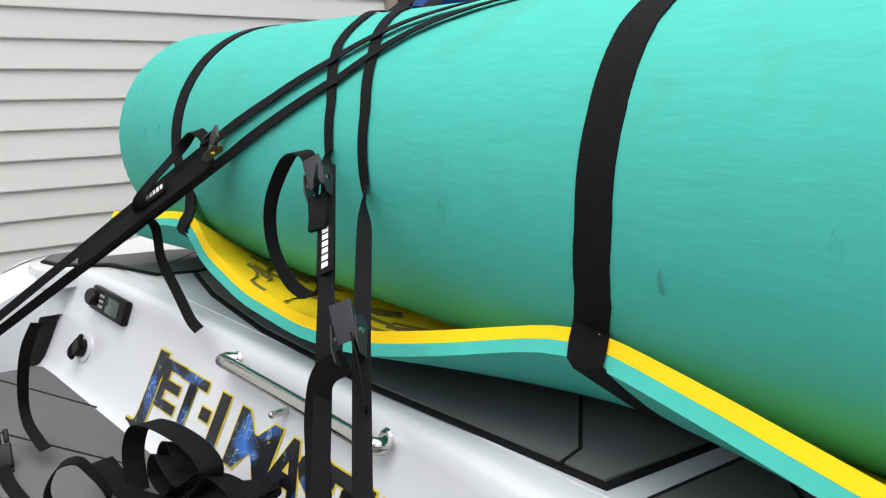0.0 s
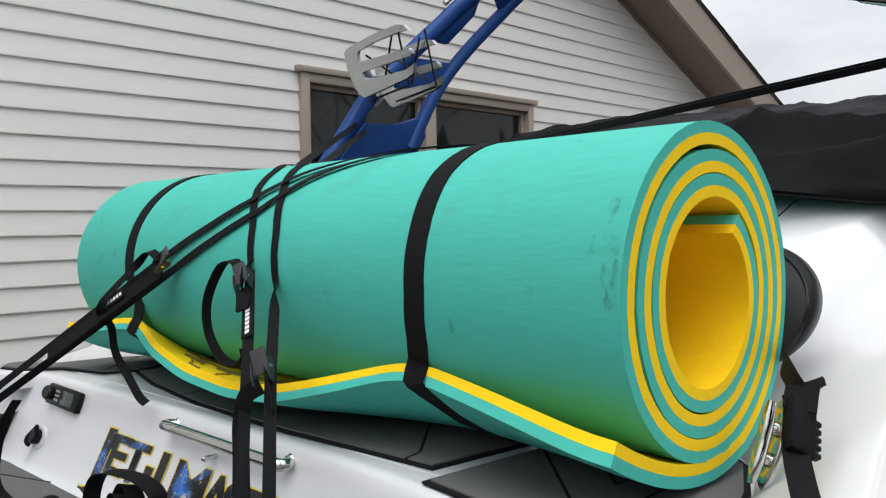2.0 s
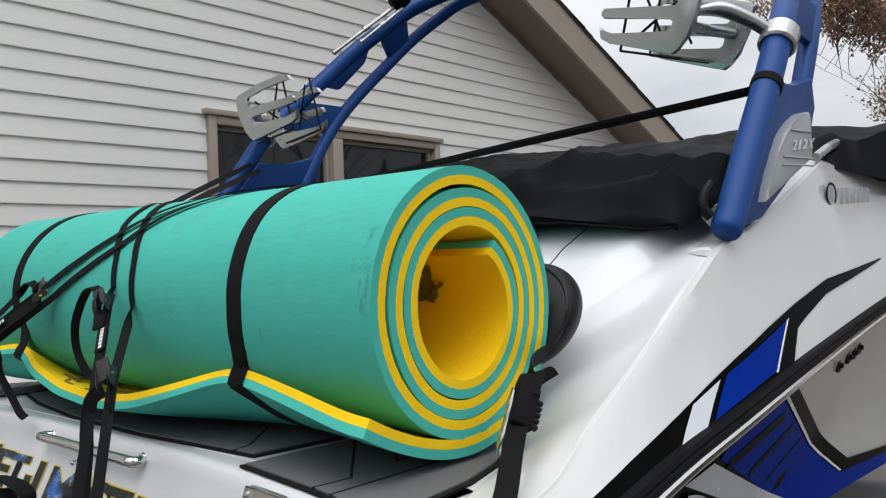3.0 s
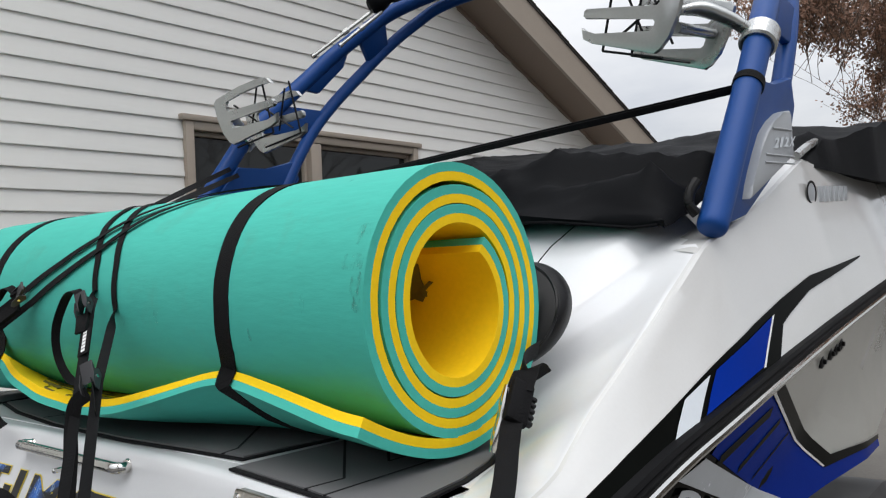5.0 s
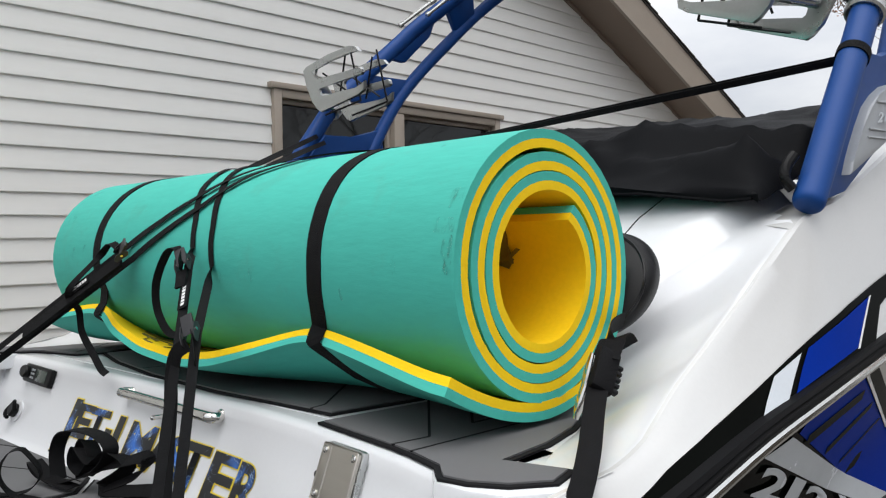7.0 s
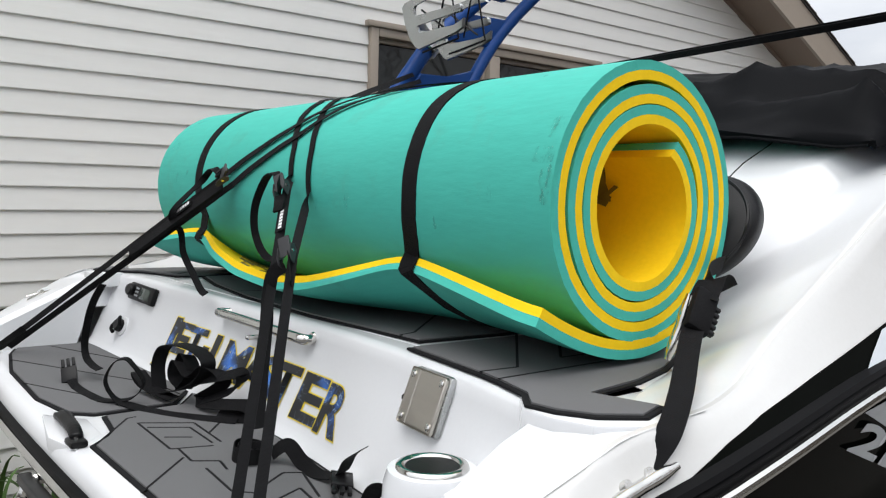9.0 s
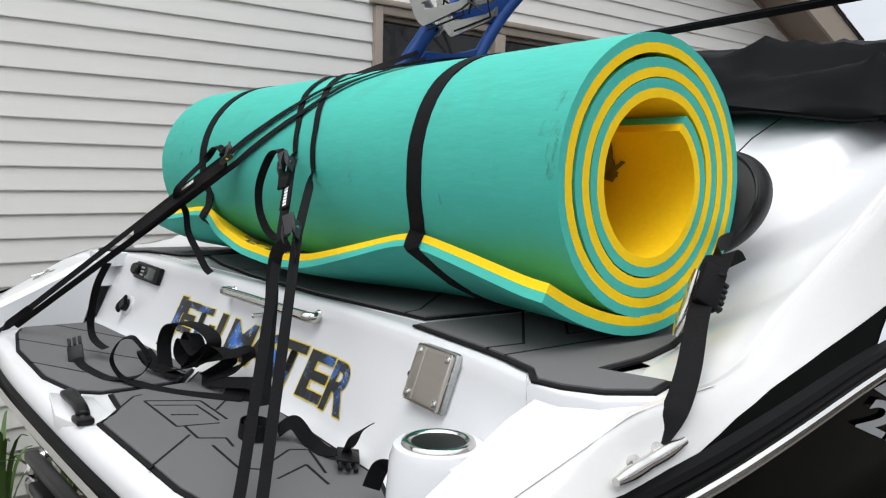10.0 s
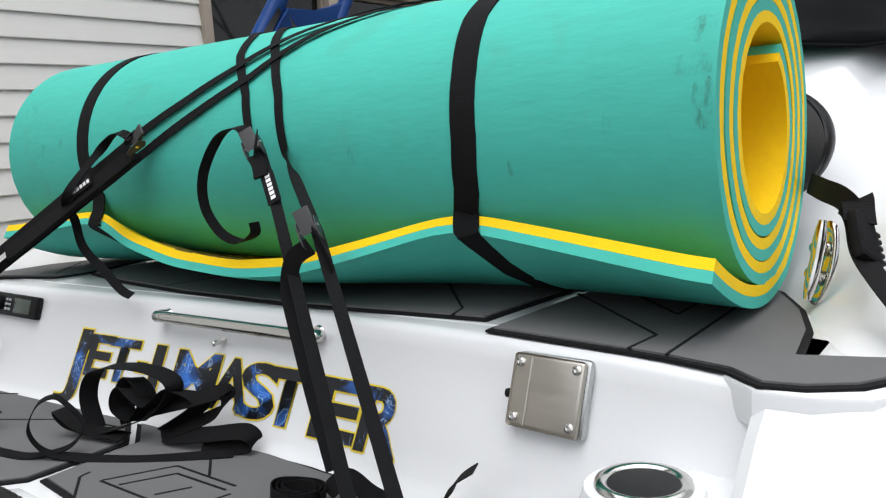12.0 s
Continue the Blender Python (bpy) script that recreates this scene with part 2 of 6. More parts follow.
def part(name, bm, material, parent=None, label="", smooth=0.6):
    """Links a bmesh as one mesh object under a thing or a part."""
    finish(bm, smooth)
    me = bpy.data.meshes.new(name)
    bm.to_mesh(me)
    bm.free()
    me.materials.append(material)
    ob = new(name, me)
    if parent is not None:
        ob.parent = parent
    if label:
        tagged(ob, label)
    return ob


def thing(name, label, category, group="", kind="", at=(0, 0, 0)):
    ob = new(name)
    ob.location = at
    ob.empty_display_size = 0.05
    bpy.context.view_layer.update()
    return tagged(ob, label, category, group, kind)


def under(ob, parent):
    """Parents ob, whose mesh is written in world metres, under a thing that stands elsewhere."""
    ob.parent = parent
    ob.matrix_parent_inverse = Matrix.Translation(-Vector(parent.location))
    return ob


def wpart(name, bm, material, parent, label="", smooth=0.6):
    return under(part(name, bm, material, None, label, smooth), parent)


def add_box(bm, lo, hi, bevel=0.0, m=None, seg=2):
    lo, hi = Vector(lo), Vector(hi)
    r = bmesh.ops.create_cube(bm, size=1.0)
    for v in r["verts"]:
        v.co = Vector((v.co[i] + 0.5) * (hi[i] - lo[i]) + lo[i] for i in range(3))
    vs = r["verts"]
    if bevel:
        es = list({e for v in vs for e in v.link_edges})
        g = bmesh.ops.bevel(bm, geom=es, offset=bevel, segments=seg, profile=0.5, affect="EDGES")
        vs = list({v for v in g["verts"]} | {v for v in vs if v.is_valid})
        vs = list({v for f in g["faces"] for v in f.verts} | set(vs))
    if m is not None:
        whole = set()
        todo = list(vs)
        while todo:
            v = todo.pop()
            if v in whole:
                continue
            whole.add(v)
            todo += [e.other_vert(v) for e in v.link_edges]
        for v in whole:
            v.co = m @ v.co
    return bm


def grid(bm, rows, close_u=False, close_v=False):
    """Quads over rows of points."""
    vs = [[bm.verts.new(p) for p in row] for row in rows]
    nr, nc = len(vs), len(vs[0])
    for i in range(nr if close_u else nr - 1):
        for j in range(nc if close_v else nc - 1):
            a, b = vs[i], vs[(i + 1) % nr]
            q = (a[j], a[(j + 1) % nc], b[(j + 1) % nc], b[j])
            if len(set(q)) == 4:
                bm.faces.new(q)
    return vs


def tube(bm, pts, radius, sides=12, cap=True, squash=1.0, up=(0, 0, 1)):
    """A round or oval bar along points; radius may be a list."""
    pts = [Vector(p) for p in pts]
    n = len(pts)
    rad = radius if isinstance(radius, (list, tuple)) else [radius] * n
    rows = []
    ref = Vector(up)
    for i, p in enumerate(pts):
        t = (pts[min(i + 1, n - 1)] - pts[max(i - 1, 0)]).normalized()
        a = t.cross(ref)
        if a.length < 1e-3:
            a = t.cross(Vector((1, 0, 0)))
        a.normalize()
        b = a.cross(t).normalized()
        rows.append([p + rad[i] * (math.cos(k * 2 * math.pi / sides) * a + squash * math.sin(k * 2 * math.pi / sides) * b) for k in range(sides)])
    vs = grid(bm, rows, close_v=True)
    if cap:
        bm.faces.new(vs[0])
        bm.faces.new(vs[-1])
    return bm


def lathe(bm, profile, m, sides=32):
    """Turns (radius, height) points about z, placed by m."""
    rows = [[m @ Vector((r * math.cos(k * 2 * math.pi / sides), r * math.sin(k * 2 * math.pi / sides), z)) for k in range(sides)] for r, z in profile]
    vs = grid(bm, rows, close_v=True)
    if profile[0][0] > 1e-4:
        bm.faces.new(vs[0])
    if profile[-1][0] > 1e-4:
        bm.faces.new(vs[-1])
    return bm


def prism(bm, poly, m, depth, bevel=0.0):
    """A flat polygon (u, v) pushed up by depth along its normal and placed by m."""
    bot = [bm.verts.new(m @ Vector((u, v, 0))) for u, v in poly]
    top = [bm.verts.new(m @ Vector((u, v, depth))) for u, v in poly]
    bm.faces.new(bot)
    f = bm.faces.new(top)
    n = len(poly)
    for i in range(n):
        bm.faces.new((bot[i], bot[(i + 1) % n], top[(i + 1) % n], top[i]))
    if bevel:
        bmesh.ops.bevel(bm, geom=list(f.edges), offset=bevel, segments=2, profile=0.5, affect="EDGES")
    return bm


def smooth_path(pts, n=10):
    """Catmull-Rom points through pts."""
    pts = [Vector(p) for p in pts]
    out = []
    for i in range(len(pts) - 1):
        p0, p1, p2, p3 = pts[max(i - 1, 0)], pts[i], pts[i + 1], pts[min(i + 2, len(pts) - 1)]
        for k in range(n):
            t = k / n
            out.append(0.5 * ((2 * p1) + (p2 - p0) * t + (2 * p0 - 5 * p1 + 4 * p2 - p3) * t * t + (3 * p1 - p0 - 3 * p2 + p3) * t ** 3))
    out.append(pts[-1])
    return out


def ribbon(bm, pts, wide, width, thick=0.0018):
    """A flat strap along pts; wide gives its sideways direction at each point (one vector or a list)."""
    pts = [Vector(p) for p in pts]
    n = len(pts)
    rows = []
    for i, p in enumerate(pts):
        t = (pts[min(i + 1, n - 1)] - pts[max(i - 1, 0)]).normalized()
        w = Vector(wide[i] if isinstance(wide, list) else wide)
        w = (w - t * w.dot(t)).normalized()
        nn = t.cross(w).normalized() * thick / 2
        w = w * width / 2
        rows.append([p - w - nn, p + w - nn, p + w + nn, p - w + nn])
    vs = grid(bm, rows, close_v=True)
    bm.faces.new(vs[0])
    bm.faces.new(vs[-1])
    return bm


def lerp(a, b, t):
    return a + (b - a) * t


def table(x, rows):
    """Straight-line reading of (x, value) rows."""
    if x <= rows[0][0]:
        return rows[0][1]
    for (x0, v0), (x1, v1) in zip(rows, rows[1:]):
        if x <= x1:
            return v0 + (v1 - v0) * (x - x0) / (x1 - x0)
    return rows[-1][1]


# ---- ground ----
bm = bmesh.new()
rows = []
for i in range(41):
    u = (i - 20) / 20
    rows.append([(60 * u * abs(u) ** 1.5, 60 * ((j - 20) / 20) * abs((j - 20) / 20) ** 1.5, -0.01 + 0.012 * noise.noise((i * 0.7, j * 0.7, 0))) for j in range(41)])
grid(bm, rows)
tagged(part("ground", bm, M_GROUND), "worn grey asphalt and gravel driveway ground", "ground", kind="structure")
bm = bmesh.new()
grid(bm, [[(lerp(-2.24, -1.62, i / 8) + 0.03 * noise.noise((i, j, 4)), lerp(-5, 7, j / 60), 0.03 + 0.035 * noise.noise((i * 0.9, j * 0.9, 1)) - (0.03 if i == 8 else 0)) for j in range(61)] for i in range(9)])
tagged(part("garden_bed", bm, M_MULCH), "narrow dark mulch bed along the house wall", "garden bed", kind="structure")

# ---- house ----
WALL_X, LAP, Z_LAP0 = -2.25, 0.1073, 1.472
RAKE0, RAKE = (4.42, 3.667), 0.425
PEAK_Y = 0.8
WIN_Y0, WIN_Y1, WIN_Z0, WIN_Z1 = 1.61, 3.61, 1.33, 2.542
CORNER_Y = 7.05


def rake_y(z):
    return min(CORNER_Y, RAKE0[0] + (RAKE0[1] - z) / RAKE)


def rake_y_left(z):
    return max(-4.6, 2 * PEAK_Y - (RAKE0[0] + (RAKE0[1] - z) / RAKE))


PEAK_Z = RAKE0[1] + RAKE * (RAKE0[0] - PEAK_Y)
house = thing("house", "ivory vinyl-sided house gable with brown soffit and shingles", "house", at=(WALL_X - 0.2, PEAK_Y, 0))
bm = bmesh.new()
yb = rake_y_left(0)
eave_z = RAKE0[1] - RAKE * (CORNER_Y - RAKE0[0])
eave_zl = RAKE0[1] - RAKE * (2 * PEAK_Y + 4.6 - RAKE0[0])
for poly in (
    [(-4.6, -0.1), (WIN_Y0, -0.1), (WIN_Y0, PEAK_Z - RAKE * 0.81), (PEAK_Y, PEAK_Z), (-4.6, eave_zl)],
    [(WIN_Y1, -0.1), (CORNER_Y, -0.1), (CORNER_Y, eave_z), (WIN_Y1, RAKE0[1] + RAKE * (RAKE0[0] - WIN_Y1))],
    [(WIN_Y0, -0.1), (WIN_Y1, -0.1), (WIN_Y1, WIN_Z0), (WIN_Y0, WIN_Z0)],
    [(WIN_Y0, WIN_Z1), (WIN_Y1, WIN_Z1), (WIN_Y1, RAKE0[1] + RAKE * (RAKE0[0] - WIN_Y1)), (WIN_Y0, PEAK_Z - RAKE * 0.81)],
):
    prism(bm, poly, Matrix(((0, 0, 1, WALL_X - 0.16), (1, 0, 0, 0), (0, 1, 0, 0), (0, 0, 0, 1))), 0.145)
add_box(bm, (WALL_X - 6, CORNER_Y - 0.15, -0.1), (WALL_X - 0.16, CORNER_Y, eave_z))
add_box(bm, (WALL_X - 6, -4.6, -0.1), (WALL_X - 0.16, -4.45, eave_zl))
wpart("wall", bm, M_SIDING, house)
# dark room behind the window
bm = bmesh.new()
for lo, hi in (((-4.4, 0.9, 0.6), (-4.3, 4.5, 3.2)), ((-4.3, 0.9, 0.6), (-2.43, 1.0, 3.2)), ((-4.3, 4.4, 0.6), (-2.43, 4.5, 3.2)), ((-4.4, 0.9, 0.5), (-2.43, 4.5, 0.6)), ((-4.4, 0.9, 3.2), (-2.43, 4.5, 3.3))):
    add_box(bm, lo, hi)
wpart("inner_room", bm, M_ROOM, house)

# soffit, fascia and roof along both rakes
OVER = 0.38
slope = math.atan(RAKE)


def rake_board(sign, x0, x1, dz0, dz1, y_end, extra=0.0):
    """A board that follows the gable's slope from the peak to the eave."""
    b = bmesh.new()
    pk = PEAK_Y
    y1 = y_end
    pts = []
    for y in (pk, y1):
        z = PEAK_Z - RAKE * abs(y - pk)
        pts.append((y, z))
    lo = [(x, y, z + dz) for (y, z) in pts for x in (x0, x1) for dz in (dz0, dz1)]
    v = [b.verts.new(p) for p in lo]
    for q in ((0, 1, 3, 2), (4, 5, 7, 6), (0, 1, 5, 4), (2, 3, 7, 6), (0, 2, 6, 4), (1, 3, 7, 5)):
        b.faces.new([v[k] for k in q])
    return b


END_R, END_L = CORNER_Y + 0.45, -5.05
for sgn, ye in ((1, END_R), (-1, END_L)):
    wpart("soffit", rake_board(sgn, WALL_X - 0.02, WALL_X + OVER - 0.03, 0.0, 0.015, ye), M_SOFFIT, house, "brown soffit panel")
    wpart("fascia", rake_board(sgn, WALL_X + OVER - 0.03, WALL_X + OVER, -0.02, 0.25, ye), M_TRIM, house, "taupe rake fascia board")
    wpart("frieze", rake_board(sgn, WALL_X + 0.002, WALL_X + 0.018, -0.035, -0.001, ye - sgn * 0.4), M_SOFFIT, house)
    wpart("roof_deck", rake_board(sgn, WALL_X - 6, WALL_X + OVER - 0.035, 0.18, 0.245, ye), M_SOFFIT, house)
    wpart("drip_edge", rake_board(sgn, WALL_X + OVER - 0.06, WALL_X + OVER + 0.012, 0.251, 0.266, ye), M_SHINGLE, house)

# window with two sashes
window = thing("window_1", "two-sash house window with taupe frame and dark glass", "window", kind="structure", at=(WALL_X, WIN_Y0, WIN_Z0))
MID_Y = 2.59
bm = bmesh.new()
fx0, fx1 = WALL_X - 0.10, WALL_X + 0.035
add_box(bm, (fx0, WIN_Y0 - 0.001, WIN_Z0), (fx1, WIN_Y0 + 0.055, WIN_Z1), 0.006)
add_box(bm, (fx0, WIN_Y1 - 0.055, WIN_Z0), (fx1, WIN_Y1, WIN_Z1), 0.006)
add_box(bm, (fx0, WIN_Y0 + 0.056, WIN_Z1 - 0.05), (fx1 - 0.002, WIN_Y1 - 0.056, WIN_Z1), 0.006)
add_box(bm, (fx0, WIN_Y0 + 0.056, WIN_Z0), (fx1 - 0.002, WIN_Y1 - 0.056, WIN_Z0 + 0.07), 0.006)
add_box(bm, (fx0, MID_Y - 0.045, WIN_Z0 + 0.071), (fx1 - 0.004, MID_Y + 0.045, WIN_Z1 - 0.051), 0.006)
wpart("window_frame", bm, M_TRIM, window)
bm = bmesh.new()
add_box(bm, (WALL_X + 0.002, WIN_Y0 - 0.03, WIN_Z1 + 0.001), (WALL_X + 0.05, WIN_Y1 + 0.03, WIN_Z1 + 0.035), 0.006)
wpart("head_flashing", bm, M_TRIM, window)
for y0, y1 in ((WIN_Y0 + 0.056, MID_Y - 0.046), (MID_Y + 0.046, WIN_Y1 - 0.056)):
    bm = bmesh.new()
    z0, z1 = WIN_Z0 + 0.071, WIN_Z1 - 0.051
    for lo, hi in (((y0, z0), (y0 + 0.026, z1)), ((y1 - 0.026, z0), (y1, z1)), ((y0 + 0.027, z1 - 0.026), (y1 - 0.027, z1)), ((y0 + 0.027, z0), (y1 - 0.027, z0 + 0.03))):
        add_box(bm, (WALL_X - 0.07, *lo), (WALL_X - 0.012, *hi), 0.004)
    sash = wpart("sash", bm, M_TRIM, window)
    bm = bmesh.new()
    add_box(bm, (WALL_X - 0.05, y0 + 0.025, z0 + 0.028), (WALL_X - 0.042, y1 - 0.025, z1 - 0.025))
    pane = part("pane", bm, M_GLASS)
    pane.parent = sash

# ---- boat shell ----
XC = -0.09
DECK, PLAT = 1.305, 1.06


def mir(x):
    return 2 * XC - x


CREASE = [(-0.72, 1.075), (-0.664, 1.10), (-0.454, 1.20), (-0.30, 1.274), (-0.25, 1.293), (-0.2, 1.300), (-0.05, 1.306), (0.055, 1.325), (0.2, 1.39), (0.37, 1.465), (0.56, 1.55), (0.82, 1.69), (1.11, 1.76), (1.4, 1.86), (1.67, 1.955), (2.1, 1.94), (2.4, 1.93), (4.0, 1.98), (6.0, 2.0)]
RAIL = [(-0.75, 1.10), (-0.17, 1.217), (0.0, 1.251), (0.12, 1.277), (0.31, 1.304), (0.55, 1.333), (0.885, 1.373), (1.48, 1.44), (1.85, 1.48), (3.5, 1.64), (6.0, 1.78)]
BEAM = [(-0.75, 1.13), (-0.55, 1.21), (-0.3, 1.26), (0.0, 1.277), (0.5, 1.272), (1.0, 1.264), (1.6, 1.255), (2.4, 1.25), (3.4, 1.16), (4.4, 0.87), (5.2, 0.45), (5.7, 0.04)]


INSET = [(-0.7, 0.06), (-0.42, 0.055), (-0.2, 0.05), (-0.05, 0.06), (0.2, 0.095), (0.6, 0.115), (2.4, 0.115), (6, 0.11)]


def crease_in(y):
    return min(table(y, INSET), table(y, BEAM) * 0.2)


def hull_x(y, z):
    """Half-width of the boat's side at a station and height."""
    hb, zr, zc = table(y, BEAM), table(y, RAIL), table(y, CREASE)
    zc = max(zc, zr + 0.02)
    inset = crease_in(y)
    if z >= zr:
        return hb - inset * min(1, (z - zr) / (zc - zr))
    return hb - 0.012 - 0.12 * min(1.0, (zr - z) / 0.36)


STATIONS = [-0.72 + 0.03 * k for k in range(5, 88)] + [1.95, 2.1, 2.25, 2.4, 2.65, 2.9, 3.4, 3.9, 4.4, 4.8, 5.2, 5.5, 5.69]
boat = thing("jet_boat", "white jet boat with blue and black side graphics", "boat", at=(XC, 1.5, 0.62))
for side in (1, -1):
    bm = bmesh.new()
    rows = []
    for y in STATIONS:
        hb, zr, zc = table(y, BEAM), table(y, RAIL), table(y, CREASE)
        zc = max(zc, zr + 0.02)
        row = []
        ins = crease_in(y)
        if y > 1.0:
            row.append((max(0, hb - ins - 0.06), zc + 0.01))
        else:
            row.append((hb - ins - (0.10 if y > 0.79 else 0.012), zc + (-0.004 if y > 0.79 else 0.0005)))
        row.append((hb - ins - 0.004, zc))
        row.append((hb - ins + 0.003, zc - 0.006) if y <= 1.0 else (hb - ins + 0.004, zc - 0.008))
        for k in (0.85, 0.7, 0.5, 0.3, 0.0):
            row.append((hull_x(y, zr + (zc - zr) * k), zr + (zc - zr) * k))
        row.append((hull_x(y, zr - 0.001), zr - 0.002))
        row.append((hull_x(y, zr - 0.15), zr - 0.15))
        row.append((hull_x(y, zr - 0.30), zr - 0.30))
        row.append((hull_x(y, zr - 0.36), zr - 0.36))
        row.append((hb * 0.5, zr - 0.55 * min(1, hb)))
        row.append((0, zr - 0.72 * min(1, 0.3 + hb)))
        if y < -0.24:
            row = [(a, max(b, PLAT - 0.085)) for a, b in row]
        rows.append([(XC + side * a, y, b) for a, b in row])
    grid(bm, rows)
    wpart("hull_side", bm, M_GEL_SIDE, boat, "glossy white gelcoat hull side with shade in its colour", smooth=0.45)


def decal(poly, material, lift, name, label="", parent=None):
    """A thin coloured graphic that lies on the starboard side; poly in (y, z)."""
    b = bmesh.new()
    f = b.faces.new([b.verts.new((0, y, z)) for y, z in poly])
    bmesh.ops.triangulate(b, faces=[f])
    for _ in range(3):
        bmesh.ops.subdivide_edges(b, edges=[e for e in b.edges if e.calc_length() > 0.09], cuts=1, use_grid_fill=False)
        bmesh.ops.triangulate(b, faces=[f for f in b.faces if len(f.verts) > 3])
    for v in b.verts:
        v.co.x = XC + hull_x(v.co.y, v.co.z) + lift
    return wpart(name, b, material, parent or boat, label, smooth=3)


R0 = lambda y: table(y, RAIL)
# lower side: pale grey field, black, blue and silver graphics
decal([(0.97, R0(0.97) - 0.03), (3.4, R0(3.4) - 0.05), (3.4, 0.97), (2.75, 0.88), (1.86, 0.97)], M_GEL_GREY, 0.001, "hull_graphic", "pale grey lower side field")
decal([(-0.30, R0(-0.30) - 0.02), (0.3, R0(0.3) - 0.03), (1.02, R0(1.02) - 0.03), (1.40, 1.17), (1.45, 0.91), (1.0, 0.90), (0.4, 0.88), (-0.30, 0.84)], M_BLACK_GEL, 0.003, "hull_graphic", "black stern graphic")
decal([(0.405, 1.237), (0.552, 1.249), (1.51, 0.895), (1.36, 0.895)], M_SILVER_GFX, 0.007, "hull_graphic", "silver wedge graphic")
decal([(0.594, 1.248), (0.70, R0(0.70) - 0.035), (0.93, R0(0.93) - 0.035), (1.785, 0.953), (1.47, 0.898)], M_BLUE_GEL, 0.0055, "hull_graphic", "blue panel graphic")
decal([(1.785, 0.953), (2.74, 0.858), (2.78, 0.82), (1.79, 0.885), (1.47, 0.898)], M_BLUE_GEL, 0.0055, "hull_graphic", "blue chine graphic")
decal([(0.952, R0(0.952) - 0.035), (1.03, R0(1.03) - 0.035), (1.879, 0.972), (2.745, 0.875), (2.74, 0.858), (1.80, 0.945)], M_BLACK_GEL, 0.008, "hull_graphic", "black chevron line")
decal([(0.93, R0(0.93) - 0.035), (0.952, R0(0.952) - 0.035), (1.80, 0.950), (1.775, 0.953)], M_WHITE_GFX, 0.009, "hull_graphic", "thin white pin line")
for (ya, za), (yb2, zb2), w in (((0.667, 1.217), (1.04, 1.262), 0.013), ((0.866, 1.151), (1.175, 1.212), 0.009), ((1.044, 1.085), (1.336, 1.147), 0.004)):
    decal([(ya, za - w), (yb2, zb2 - w), (yb2, zb2 + w), (ya, za + w)], M_BLACK_GEL, 0.0075, "hull_graphic", "black speed stripe")


def lettering(chars, place, parent, material, name, label, lift):
    """Flat letters laid on a surface; place(u, v) gives the point and the outward direction."""
    for ch, u0, u1 in chars:
        cu = bpy.data.curves.new(name, "FONT")
        cu.body, cu.size, cu.offset, cu.resolution_u = ch, 1.0, 0.035, 4
        tmp = bpy.data.objects.new(name, cu)
        scene.collection.objects.link(tmp)
        bpy.context.view_layer.update()
        me = bpy.data.meshes.new_from_object(tmp.evaluated_get(bpy.context.evaluated_depsgraph_get()))
        bpy.data.objects.remove(tmp)
        xs = [v.co.x for v in me.vertices]
        ys = [v.co.y for v in me.vertices]
        for v in me.vertices:
            u = lerp(u0, u1, (v.co.x - min(xs)) / (max(xs) - min(xs)))
            p, out = place(u, (v.co.y - min(ys)) / (max(ys) - min(ys)))
            v.co = Vector(p) + Vector(out) * lift
        me.materials.clear()
        me.materials.append(material)
        ob = new(name, me)
        under(ob, parent)
        tagged(ob, label)


def on_side(u, v):
    y, z = 0.385 + u + 0.05 * v, 1.166 - 0.350 * u + 0.052 * v
    return (XC + hull_x(y, z), y, z), (1, 0, 0)


lettering((("2", 0.0, 0.20), ("1", 0.235, 0.34), ("2", 0.385, 0.60), ("X", 0.64, 0.86)), on_side, boat, M_SILVER_GFX, "numeral", "pale slanted numeral on the black graphic", 0.010)
# upper side stripe
top_edge = [(-0.45, 1.15), (-0.23, 1.213), (-0.06, 1.267), (0.144, 1.315), (0.386, 1.371), (0.706, 1.448), (0.906, 1.493), (1.145, 1.541), (1.417, 1.59), (2.018, 1.635)]
bot_edge = [(2.018, 1.630), (1.373, 1.549), (1.161, 1.498), (1.09, 1.478), (0.979, 1.405), (0.97, R0(0.97) + 0.008), (0.5, R0(0.5) + 0.008), (0, R0(0) + 0.008), (-0.45, R0(-0.45) - 0.006)]
decal(top_edge + bot_edge, M_BLACK_GEL, 0.003, "side_stripe", "glossy black side stripe")
decal([(0.318, 1.313), (0.454, 1.384), (0.595, 1.414), (0.451, 1.337)], M_SILVER_GFX, 0.006, "side_stripe", "silver stripe block")
decal([(0.499, 1.348), (0.629, 1.420), (1.030, 1.503), (0.860, 1.399)], M_BLUE_GEL, 0.006, "side_stripe", "blue stripe block")
decal([(0.855, 1.397), (1.028, 1.503), (1.046, 1.507), (0.868, 1.397)], M_WHITE_GFX, 0.007, "side_stripe", "thin white pin line")
